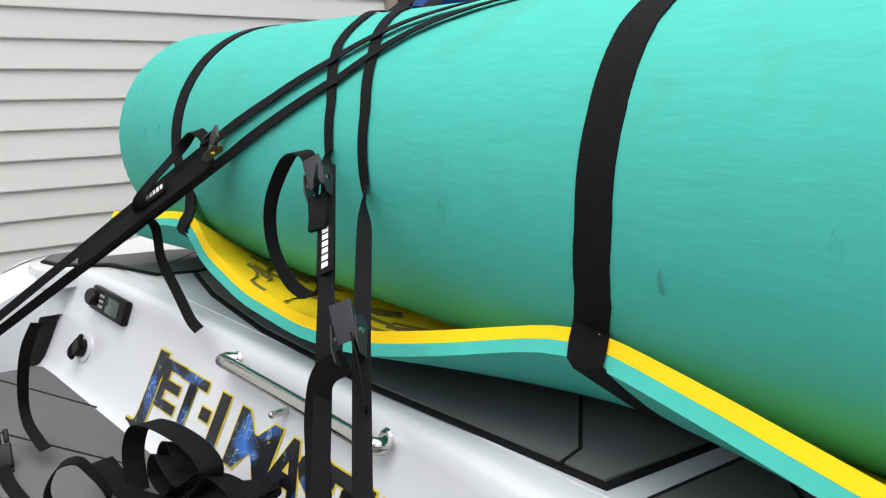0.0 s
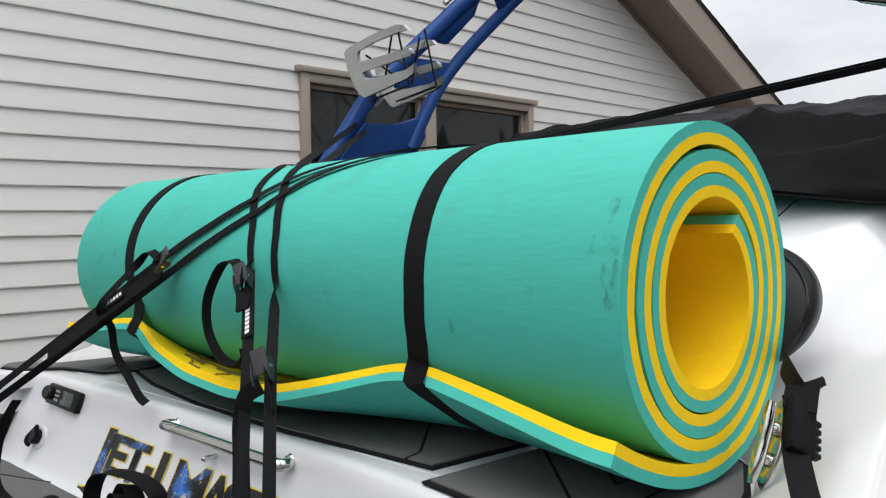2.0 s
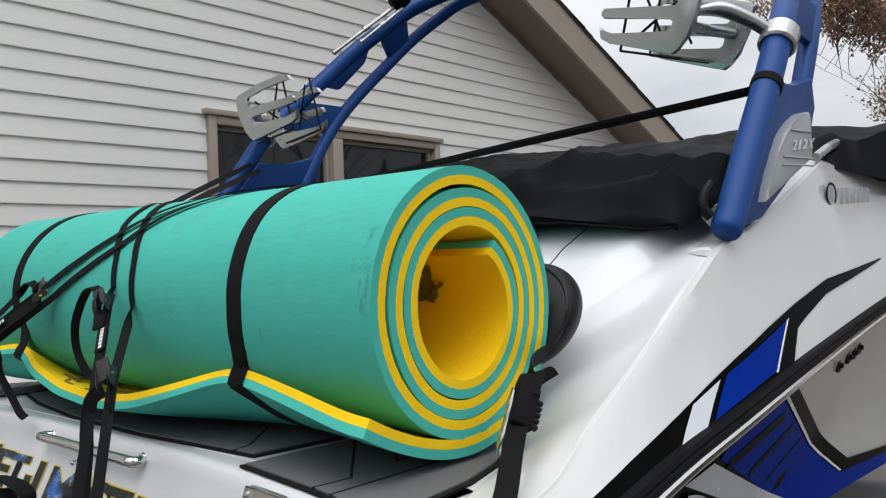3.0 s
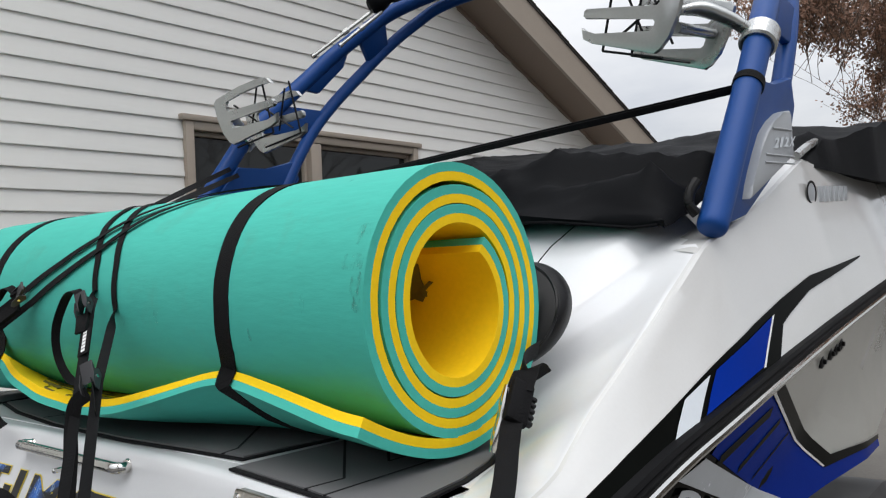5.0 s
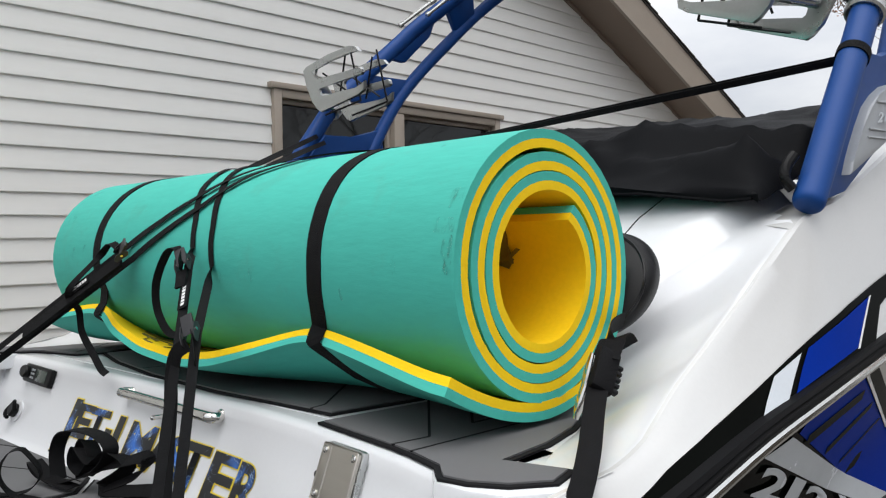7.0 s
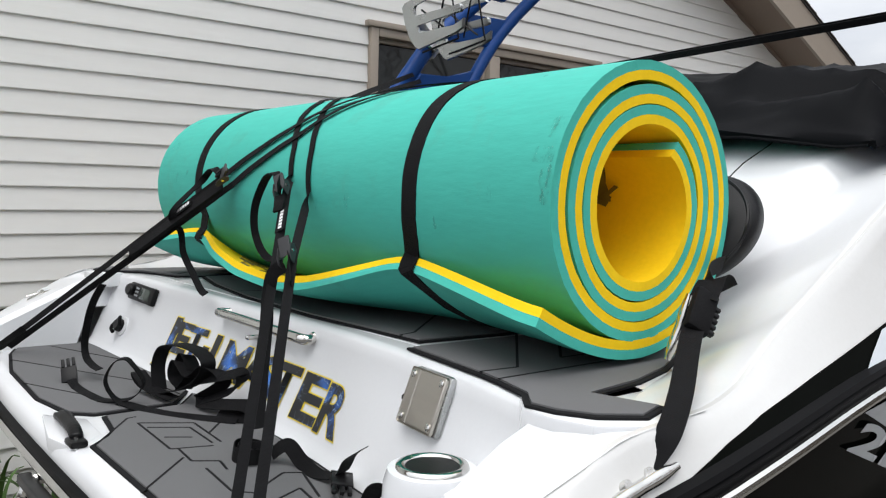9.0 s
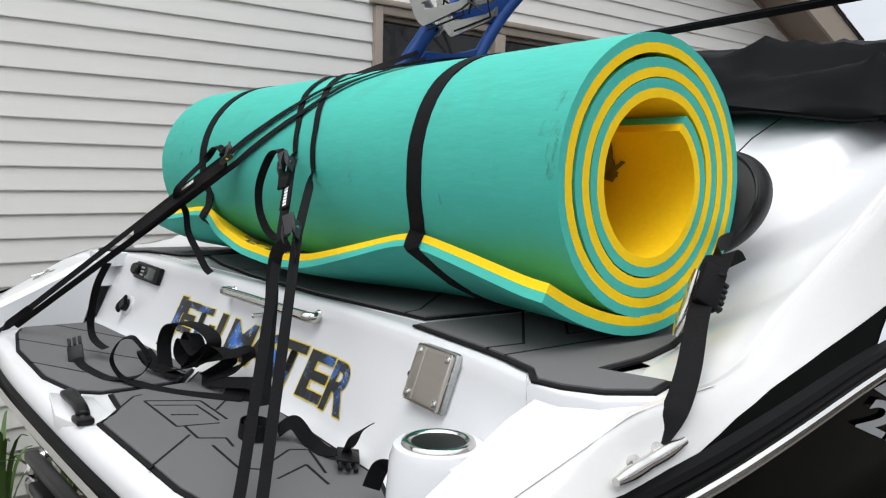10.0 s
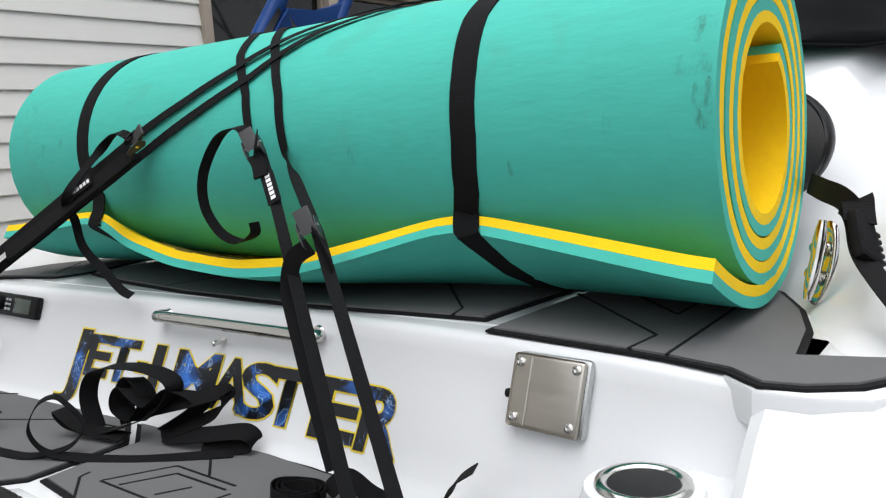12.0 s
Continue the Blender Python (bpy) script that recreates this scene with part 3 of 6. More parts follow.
# maker's badge as plain shapes
badge_m = Matrix.Translation((XC + hull_x(1.66, 1.842) + 0.005, 1.66, 1.842)) @ Matrix(((0, 0, 1, 0), (1, 0, 0, 0), (0, 1, 0, 0), (0, 0, 0, 1))) @ Matrix.Diagonal((1.35, 1, 1, 1))
bm = bmesh.new()
lathe(bm, [(0.038, 0), (0.038, 0.002), (0.032, 0.002), (0.032, 0.0005)], badge_m, 32)
wpart("badge_ring", bm, M_RUBBER, boat, "round dark maker's badge")
bm = bmesh.new()
lathe(bm, [(0.030, 0.0006), (0.012, 0.0016), (0.0, 0.0018)], badge_m, 24)
wpart("badge_disc", bm, M_TOWER_PLATE, boat, "grey badge disc")
for k in range(6):
    bm = bmesh.new()
    y0 = 1.735 + 0.068 * k
    z0 = 1.815 + 0.045 * (y0 - 1.735)
    prism(bm, [(y0, z0), (y0 + 0.044, z0 + 0.002), (y0 + 0.050, z0 + 0.052), (y0 + 0.016, z0 + 0.052)], Matrix(((0, 0, 1, XC + hull_x(y0, z0 + 0.025)), (1, 0, 0, 0), (0, 1, 0, 0), (0, 0, 0, 1))), 0.008, 0.001)
    wpart("badge_bar", bm, M_TOWER_PLATE, boat)

# rub rail: black rubber with a chrome insert, both sides and round the stern
STERN = [(-1.15, -0.575), (-0.95, -0.61), (-0.6, -0.638), (0.0, -0.650), (0.42, -0.650), (0.77, -0.64), (0.95, -0.595)]
for side in (1, -1):
    ys = [-0.62, -0.45, -0.2, 0, 0.3, 0.6, 1, 1.5, 2, 2.5, 3, 3.5, 4, 4.5, 5, 5.5]
    path = [(XC + side * (table(y, BEAM) + 0.002), y, R0(y)) for y in ys]
    bm = bmesh.new()
    rows = []
    for x, y, z in smooth_path(path, 4):
        rows.append([(x - side * 0.012, y, z + 0.020), (x + side * 0.006, y, z + 0.018), (x + side * 0.012, y, z + 0.010), (x + side * 0.006, y, z + 0.006), (x + side * 0.012, y, z + 0.001), (x + side * 0.012, y, z - 0.008), (x - side * 0.012, y, z - 0.02)])
    grid(bm, rows)
    wpart("rub_rail", bm, M_RUBBER, boat, "black rubber rub rail")
    bm = bmesh.new()
    tube(bm, [(x + side * 0.017, y, z - 0.016) for x, y, z in smooth_path(path, 4)], 0.010, 10)
    wpart("rail_insert", bm, M_STEEL, boat, "polished chrome rail insert")


def transom_y(x):
    return -0.14 - (0.10 * ((x - 0.1) / 0.85) ** 2 if x > 0.1 else 0.03 * ((x - 0.1) / 1.05) ** 2)


# transom face: leans aft towards the platform
bm = bmesh.new()
rows = []
for i in range(41):
    x = lerp(-1.13, 0.95, i / 40)
    yt = transom_y(x)
    rows.append([(x, yt + 0.16, DECK - 0.006), (x, yt + 0.02, DECK - 0.006), (x, yt + 0.006, DECK - 0.008), (x, yt - 0.003, DECK - 0.018), (x, yt - 0.006, DECK - 0.04), (x, yt - 0.030, 1.20), (x, yt - 0.064, 1.12), (x, yt - 0.083, 1.08), (x, yt - 0.098, PLAT + 0.004), (x, yt - 0.13, PLAT - 0.006)])
grid(bm, rows)
wpart("transom", bm, M_GEL, boat, "white transom face", smooth=0.8)
# main deck
bm = bmesh.new()
add_box(bm, (-1.15, -0.10, DECK - 0.05), (0.985, 0.5, DECK - 0.004))
wpart("deck", bm, M_GEL, boat)

# moulded coaming: side walls that sweep round into the seat bulkhead
FOOT = [(0.972, -0.120), (0.958, 0.005), (0.922, 0.13), (0.859, 0.264), (0.77, 0.355), (0.62, 0.41), (0.35, 0.43), (XC, 0.435)]
TOPS = [(XC + table(y, BEAM) - table(y, INSET) - 0.008, y, table(y, CREASE)) for y in (-0.085, 0.03, 0.22, 0.46, 0.80)] + [(0.90, 0.82, 1.738), (0.5, 0.81, 1.752), (XC, 0.81, 1.757)]
foot, tops = smooth_path([(*p, DECK) for p in FOOT], 6), smooth_path(TOPS, 6)
for p in tops:
    p.y = min(p.y, 0.82)
    if p.x > 0.9:
        p.x = min(p.x, XC + table(p.y, BEAM) - table(p.y, INSET) - 0.008)
        p.z = min(p.z, table(p.y, CREASE))
for side in (1, -1):
    bm = bmesh.new()
    rows = []
    for k in range(13):
        t = k / 12
        row = []
        for j, (f, p) in enumerate(zip(foot, tops)):
            h = p.z - DECK
            w = min(1.0, 1.6 * j / len(foot))
            flat = 0.11 * min(1.0, max(0.0, (j / len(foot) - 0.6) * 5))
            xy = f.lerp(p, t ** (1 + 0.12 * w + flat))
            x = xy.x if side == 1 else mir(xy.x)
            row.append((x, xy.y, DECK - 0.006 + (h + 0.006) * (t ** (1 - 0.14 * w - flat))))
        rows.append(row)
    rows.append([(p.x if side == 1 else mir(p.x), p.y + 0.25, p.z + 0.05) if p.x < 1.0 else (p.x + 0.0002 if side == 1 else mir(p.x + 0.0002), p.y, p.z - 0.0001) for p in tops])
    grid(bm, rows)
    wpart("coaming", bm, M_GEL, boat, "white moulded side wall and seat bulkhead", smooth=0.9)

# stern wings: side mouldings that slope down aft to the platform
for side in (1, -1):
    bm = bmesh.new()
    rows = []
    for y in (-0.06, -0.15, -0.235, -0.256, -0.27, -0.32, -0.4, -0.5, -0.58, -0.64):
        zc = table(y, CREASE)
        hb = table(y, BEAM)
        xi = 0.946 + max(0, -0.25 - y) * 0.077
        xo = XC + hb - crease_in(y) - 0.006
        if y > -0.28:
            row = [(xi - 0.012, y, DECK - 0.12), (xi - 0.002, y, zc - 0.02), (xi + 0.014, y, zc - 0.008), (xo, y, zc - 0.004)]
        else:
            row = [(xi - 0.012, y, PLAT - 0.02), (xi - 0.002, y, zc - 0.02), (xi + 0.014, y, zc - 0.002), (xo, y, zc + 0.001)]
        row.append((xo + 0.006, y, zc + 0.0002))
        rows.append([(a if side == 1 else mir(a), b, c) for a, b, c in row])
    grid(bm, rows)
    wpart("stern_wing", bm, M_GEL, boat, "white sloping stern wing", smooth=0.35)

# swim platform shell with a rounded aft lip
bm = bmesh.new()
rows = []
for x, y in [(p.x, p.y) for p in smooth_path([(a, b, 0) for a, b in [(-1.28, -0.35), (-1.26, -0.5), *STERN[0:1], *STERN[1:-1], STERN[-1], (1.08, -0.5), (1.10, -0.35)]], 5)]:
    inn = Vector((XC, -0.25)) - Vector((x, y))
    inn = inn.normalized()
    rows.append([(x + inn.x * 0.16, y + inn.y * 0.16, PLAT - 0.004), (x + inn.x * 0.03, y + inn.y * 0.03, PLAT - 0.004), (x + inn.x * 0.012, y + inn.y * 0.012, PLAT - 0.009), (x, y, PLAT - 0.024), (x - inn.x * 0.004, y - inn.y * 0.004, PLAT - 0.045), (x, y, PLAT - 0.10)])
grid(bm, rows)
add_box(bm, (-1.14, -0.60, PLAT - 0.06), (0.96, -0.18, PLAT - 0.005))
wpart("swim_platform", bm, M_GEL, boat, "white moulded swim platform", smooth=0.8)
bm = bmesh.new()
pl = smooth_path([(a, b, PLAT - 0.072) for a, b in [(-1.30, -0.35), (-1.275, -0.5), *STERN, (1.095, -0.5), (1.12, -0.35)]], 5)
rows = []
for p in pl:
    out = (Vector((p.x, p.y)) - Vector((XC, -0.2))).normalized()
    rows.append([(p.x, p.y, p.z + 0.028), (p.x + out.x * 0.018, p.y + out.y * 0.018, p.z + 0.022), (p.x + out.x * 0.024, p.y + out.y * 0.024, p.z), (p.x + out.x * 0.014, p.y + out.y * 0.014, p.z - 0.03), (p.x - out.x * 0.02, p.y - out.y * 0.02, p.z - 0.036)])
grid(bm, rows)
wpart("stern_rub_rail", bm, M_RUBBER, boat, "black rubber stern rail")
bm = bmesh.new()
tube(bm, [(p.x + 0.025 * (p.x - XC) / 1.2, p.y - 0.024, p.z + 0.004) for p in pl[5:-5]], 0.009, 8)
wpart("stern_rail_insert", bm, M_STEEL, boat, "chrome stern rail insert")
# hull stern below the platform
bm = bmesh.new()
add_box(bm, (-1.15, -0.28, 0.62), (0.98, -0.2, PLAT - 0.09), 0.03)
wpart("stern_bottom", bm, M_BLACK_GEL, boat)


# ---- rolled foam mat ----
YC, ZC, TH = 0.114, 1.597, 0.0345
X_L, X_R = -0.983, 0.871
PITCH = 0.0362
FLAP = [(-0.97, (-0.122, 1.430)), (-0.80, (-0.115, 1.447)), (-0.66, (-0.100, 1.466)), (-0.58, (-0.098, 1.466)), (-0.44, (-0.130, 1.424)), (-0.26, (-0.147, 1.390)), (-0.06, (-0.152, 1.376)), (0.10, (-0.149, 1.388)), (0.24, (-0.138, 1.420)), (0.41, (-0.113, 1.464)), (0.47, (-0.111, 1.468)), (0.62, (-0.128, 1.448)), (0.835, (-0.165, 1.421)), (0.872, (-0.150, 1.412))]


def flap_edge(x):
    """Where the free edge of the mat lies at x (smoothed)."""
    acc, tot = Vector((0, 0)), 0
    for k in range(-3, 4):
        w = 1 - abs(k) / 4
        xx = x + 0.018 * k
        acc += w * Vector((table(xx, [(a, b[0]) for a, b in FLAP]), table(xx, [(a, b[1]) for a, b in FLAP])))
        tot += w
    return acc / tot


def roll_r(phi):
    """Radius of the sheet's middle at phi degrees along the spiral (1260: under the roll)."""
    return 0.261 - PITCH * (1260 - phi) / 360


def shift_y(x):
    """The roll lies slightly askew across the deck."""
    return 0.05 * (0.871 - x) / 1.854


def sheet_mid(x):
    pts = []
    phi = 36.0
    while phi <= 1236:
        r = roll_r(phi)
        if phi < 160:
            r -= 0.007 * ((160 - phi) / 124) ** 2
        if phi < 880:
            r -= 0.008 * max(0.0, math.cos(radians(phi + 55)))
        wob = 0.0012 * noise.noise((x * 2.2, phi / 60.0, 3.1)) + 0.0015 * noise.noise((phi / 35.0, 7.7, x * 0.5))
        a = radians(phi)
        pts.append(Vector((YC + shift_y(x) + (r + wob) * math.sin(a) , ZC + (r + wob) * math.cos(a) * (1.015 if math.cos(a) < 0 else 1.0))))
        phi += 7.5
    a = radians(1245)
    b0 = Vector((YC + shift_y(x) + roll_r(1245) * math.sin(a), ZC + roll_r(1245) * math.cos(a)))
    e = flap_edge(x)
    tan = Vector((-math.cos(radians(15)), -math.sin(radians(15))))
    c = b0 + tan * 0.145
    for k in range(15):
        t = k / 14
        pts.append((1 - t) ** 2 * b0 + 2 * t * (1 - t) * c + t * t * e)
    return pts


def sheet_layer(o0, o1):
    """One foam layer between two offsets from the sheet's middle (plus is outward)."""
    b = bmesh.new()
    n = 61
    outer, inner = [], []
    for i in range(n):
        x = lerp(X_L, X_R, i / (n - 1))
        mid = sheet_mid(x)
        ro, ri = [], []
        for k, p in enumerate(mid):
            t = (mid[min(k + 1, len(mid) - 1)] - mid[max(k - 1, 0)]).normalized()
            nn = Vector((-t.y, t.x))
            jag = 0.0008 * noise.noise((k * 0.9, i * 1.0, o0 * 300)) if i in (0, n - 1) or k == len(mid) - 1 else 0
            ro.append((x + jag, *(p + nn * o1)))
            ri.append((x + jag, *(p + nn * o0)))
        outer.append(ro)
        inner.append(ri)
    vo, vi = grid(b, outer), grid(b, inner)
    m = len(vo[0])
    for row_o, row_i in ((vo[0], vi[0]), (vo[-1], vi[-1])):
        for k in range(m - 1):
            b.faces.new((row_o[k], row_o[k + 1], row_i[k + 1], row_i[k]))
    for k in (0, m - 1):
        for i in range(n - 1):
            b.faces.new((vo[i][k], vo[i + 1][k], vi[i + 1][k], vi[i][k]))
    return b


mat = thing("rolled_foam_mat", "rolled teal and yellow floating foam mat strapped on the stern deck", "foam mat", at=(0, YC, DECK))
wpart("teal_layer", sheet_layer(0.0, TH / 2), M_FOAM_G, mat, "scuffed teal outer foam layer", smooth=0.9)
wpart("yellow_layer", sheet_layer(-TH / 2, -0.0002), M_FOAM_Y, mat, "bright yellow inner foam layer", smooth=0.9)

# ---- straps ----


def on_roll(x, phi, lift=0.0):
    a = radians(phi)
    r = roll_r(1080 + phi) + TH / 2 + 0.0015 + lift
    return Vector((x, YC + shift_y(x) + r * math.sin(a), ZC + r * math.cos(a)))


def band(x_mid, x_top, x_flap, name, label):
    """A wide strap over the roll, pulled tight round the corner of the loose flap and away beneath it."""
    b = bmesh.new()
    pts = []
    lean = [(-112, x_flap + 0.012), (-90, x_mid), (-65, x_mid - 0.006), (-40, x_top), (100, x_top - 0.01)]
    for phi in range(100, -112, -4):
        pts.append(on_roll(table(phi, lean), phi))
    mid = sheet_mid(x_flap)
    t = (mid[-1] - mid[-2]).normalized()
    nn = Vector((-t.y, t.x)) * (TH / 2 + 0.002)
    for q, dx in ((mid[-1] - nn * 1.1 + t * 0.001, 0.0), (mid[-1] - nn * 0.5 + t * 0.003, 0.006), (mid[-1] + nn * 0.5 + t * 0.003, 0.014), (mid[-1] + nn * 1.12, 0.021)):
        pts.append(Vector((x_flap + dx, q.x, q.y)))
    for k in range(len(mid) - 2, len(mid) - 18, -3):
        t = (mid[k + 1] - mid[k - 1]).normalized()
        p = mid[k] + Vector((-t.y, t.x)) * (TH / 2 + 0.004)
        pts.append(Vector((x_flap + 0.014 + 0.019 * (len(mid) - k) / 3, p.x, p.y)))
    ribbon(b, pts, (1, 0, 0), 0.046, 0.0025)
    return tagged(part(name, b, M_STRAP, None, smooth=1.2), label, "strap", "wide straps round the mat")


band(0.479, 0.458, 0.455, "wide_strap", "wide black webbing strap cinched round the foam roll")
band(-0.620, -0.63, -0.604, "wide_strap", "wide black webbing strap round the far end of the roll")

HOOK_PORT = Vector((-1.10, -0.545, 1.082))
TOWER_P, TOWER_S = Vector((-1.215, 1.16, 2.13)), Vector((1.032, 1.128, 2.105))


def tie_down(name, label, start, contacts, end, width=0.0195, twist=0.0, lift=0.003, tail_wide=None, via=()):
    """A tie-down strap from the tower, over the roll, and away to its hook."""
    b = bmesh.new()
    on = []
    n = 26
    for k in range(n + 1):
        t = k / n
        phi = lerp(contacts[0][0], contacts[-1][0], t)
        x = table(-phi, [(-c[0], c[1]) for c in contacts])
        on.append(on_roll(x, phi, lift))
    head = [Vector(start).lerp(on[0], k / 8) for k in range(8)]
    end = Vector(end)
    knots = [on[-1], *[Vector(v) for v in via], end]
    tail = [p for a, b_ in zip(knots, knots[1:]) for p in [a.lerp(b_, k / 12) for k in range(1, 13)]]
    pts = head + on + tail
    wides = []
    for i, p in enumerate(pts):
        radial = Vector((0, p.y - YC, p.z - ZC)).normalized()
        t = (pts[min(i + 1, len(pts) - 1)] - pts[max(i - 1, 0)]).normalized()
        w = t.cross(radial).normalized()
        if i >= len(head) + len(on):
            f = min(1, (i - len(head) - len(on) + 1) / 5)
            if tail_wide:
                w = w.lerp(Vector(tail_wide), f).normalized()
            else:
                w = Matrix.Rotation(twist * f, 3, t) @ w
        wides.append(w)
    ribbon(b, pts, wides, width)
    return tagged(part(name, b, M_STRAP, None, smooth=1.2), label, "strap", "tie-down straps")


BUCKLE_A, BUCKLE_B = Vector((0.072, -0.177, 1.604)), Vector((0.308, -0.290, 1.473))
TAG_A, LOW_A, LOW_B = Vector((0.169, -0.243, 1.522)), Vector((0.599, -0.55, 1.10)), Vector((0.675, -0.55, 1.118))
tie_down("tie_down_strap", "thin black tie-down strap crossing over the foam roll to the stern", TOWER_P, [(8, -0.27), (-22, -0.16), (-40, -0.125), (-63, -0.048), (-81, -0.022)], (0.70, -0.695, 0.98), tail_wide=(0.57, 0.82, 0.0), via=(BUCKLE_A, TAG_A, LOW_A, (0.638, -0.578, 1.070), (0.70, -0.662, 1.045)))
tie_down("tie_down_strap", "thin black tie-down strap with cam buckle over the foam roll", TOWER_P + Vector((0.03, 0.02, -0.03)), [(8, -0.16), (-33, -0.045), (-46, 0.0), (-66, 0.05), (-90, 0.075)], (0.785, -0.69, 0.98), tail_wide=(0.57, 0.82, 0.0), via=(BUCKLE_B, LOW_B, (0.725, -0.585, 1.070), (0.785, -0.655, 1.045)))
tie_down("tie_down_strap", "thin black diagonal tie-down strap running to the port stern", TOWER_S, [(14, 0.40), (-30, 0.02), (-50, -0.11), (-64, -0.235), (-78, -0.385)], HOOK_PORT, lift=0.006, twist=0.5)
tie_down("tie_down_strap", "thin black diagonal tie-down strap beside its twin", TOWER_S + Vector((0.0, 0.002, -0.006)), [(14, 0.42), (-34, 0.07), (-55, -0.045), (-69, -0.178), (-86, -0.355)], HOOK_PORT + Vector((0.01, 0.02, -0.005)), lift=0.005, twist=-0.3)
bm = bmesh.new()
axis = Vector((0, 0.13, 0.145)).normalized()
side_a = Vector((1, 0, 0))
side_b = axis.cross(side_a)
ribbon(bm, [Vector((1.072, 1.148, 2.113)) + (side_a * math.cos(t) + side_b * math.sin(t)) * 0.0405 for t in [k * math.pi / 12 for k in range(25)]], axis, 0.026, 0.003)
tagged(part("strap_loop", bm, M_STRAP, None, smooth=1.2), "black strap loop wrapped round the blue tower leg", "strap")


# ---- traction pads, transom fittings ----
def flat(poly, z, depth, name, mat_, parent, label="", bevel=0.0015):
    b = bmesh.new()
    prism(b, poly, Matrix.Translation((0, 0, z)), depth, bevel)
    return wpart(name, b, mat_, parent, label, smooth=0.5)


def inset(poly, d):
    """The polygon drawn in by d on all sides."""
    n = len(poly)
    area = sum(poly[i][0] * poly[(i + 1) % n][1] - poly[(i + 1) % n][0] * poly[i][1] for i in range(n))
    s = 1 if area > 0 else -1
    out = []
    for i in range(n):
        p0, p1, p2 = Vector(poly[i - 1]), Vector(poly[i]), Vector(poly[(i + 1) % n])
        a, b = (p1 - p0).normalized(), (p2 - p1).normalized()
        na, nb = Vector((-a.y, a.x)) * s, Vector((-b.y, b.x)) * s
        m = (na + nb)
        m = m.normalized() * d / max(0.35, m.normalized().dot(na))
        out.append((p1.x + m.x, p1.y + m.y))
    return out


def pad(poly, z, parent, seams=(), rim=0.010):
    """A grey foam pad with a black rim and black grooves."""
    flat(poly, z - 0.004, 0.0045, "pad_rim", M_EVA_LINE, parent, "black pad rim", 0.001)
    flat(inset(poly, rim), z + 0.0007, 0.0033, "pad", M_EVA, parent, "grey textured foam pad", 0.001)
    for line_ in seams:
        b = bmesh.new()
        for (x0, y0), (x1, y1) in zip(line_, line_[1:]):
            d = Vector((x1 - x0, y1 - y0)).normalized()
            w = Vector((-d.y, d.x)) * 0.0026
            prism(b, [(x0 - w.x, y0 - w.y), (x1 - w.x, y1 - w.y), (x1 + w.x, y1 + w.y), (x0 + w.x, y0 + w.y)], Matrix.Translation((0, 0, z + 0.0025)), 0.0020)
        wpart("groove", b, M_EVA_LINE, parent)


# starboard deck slab out to the side
bm = bmesh.new()
prism(bm, [(0.90, -0.10), (0.90, -0.222), (0.946, -0.264), (1.01, -0.266), (1.07, -0.248), (1.118, -0.18), (1.11, -0.05), (0.93, 0.0)], Matrix.Translation((0, 0, DECK - 0.05)), 0.046, 0.006)
wpart("deck_corner", bm, M_GEL, boat)
bm = bmesh.new()
prism(bm, [(mir(a), b) for a, b in [(0.90, -0.10), (0.90, -0.222), (0.946, -0.264), (1.01, -0.266), (1.07, -0.248), (1.118, -0.18), (1.11, -0.05), (0.93, 0.0)]], Matrix.Translation((0, 0, DECK - 0.05)), 0.046, 0.006)
wpart("deck_corner", bm, M_GEL, boat)

STB = [(0.513, -0.150), (0.765, -0.187), (0.819, -0.198), (0.905, -0.222), (0.930, -0.245), (0.951, -0.262), (1.003, -0.255), (1.057, -0.225), (1.10, -0.165), (1.078, -0.09), (0.972, -0.120), (0.958, 0.005), (0.922, 0.13), (0.859, 0.264), (0.77, 0.345), (0.62, 0.395), (0.56, 0.395), (0.535, 0.128)]
pad(STB, DECK, boat, [[(0.537, 0.128), (0.771, -0.10), (0.762, -0.180)], [(0.819, -0.19), (0.823, 0.097), (0.80, 0.30)], [(0.64, 0.15), (0.755, 0.03), (0.76, 0.16)]])
CENTRE = [(-0.815, 0.0), (-0.60, -0.055), (-0.3, -0.098), (0.06, -0.112), (0.30, -0.100), (0.478, -0.092), (0.50, 0.13), (0.52, 0.395), (-0.70, 0.395), (-0.80, 0.2)]
pad(CENTRE, DECK, boat, [[(0.19, 0.20), (0.40, -0.045), (0.41, -0.09)], [(-0.40, -0.07), (-0.33, 0.2)]])
PORT = [(-0.862, -0.072), (-0.83, 0.02), (-0.90, 0.25), (-1.02, 0.22), (-1.12, 0.06), (-1.15, -0.12), (-1.24, -0.13), (-1.27, -0.19), (-1.20, -0.235), (-1.12, -0.215), (-1.04, -0.12)]
pad(PORT, DECK, boat, [[(-0.90, -0.05), (-1.05, 0.12)]])

# swim platform pads
PLAT_PORT = [(-1.22, -0.47), (-1.19, -0.33), (-1.10, -0.262), (-0.98, -0.262), (-0.32, -0.245), (-0.205, -0.33), (-0.21, -0.525), (-0.26, -0.575), (-0.44, -0.601), (-0.80, -0.585), (-1.05, -0.535)]
pad(PLAT_PORT, PLAT, boat, [[(-1.12, -0.40), (-0.75, -0.262)], [(-0.95, -0.55), (-0.42, -0.30), (-0.28, -0.29)], [(-0.62, -0.59), (-0.24, -0.42)]])
PLAT_MID = [(-0.30, -0.245), (0.10, -0.240), (0.62, -0.292), (0.72, -0.34), (0.77, -0.46), (0.72, -0.575), (0.46, -0.606), (0.02, -0.603), (-0.02, -0.56), (-0.06, -0.535), (-0.19, -0.515), (-0.19, -0.325)]
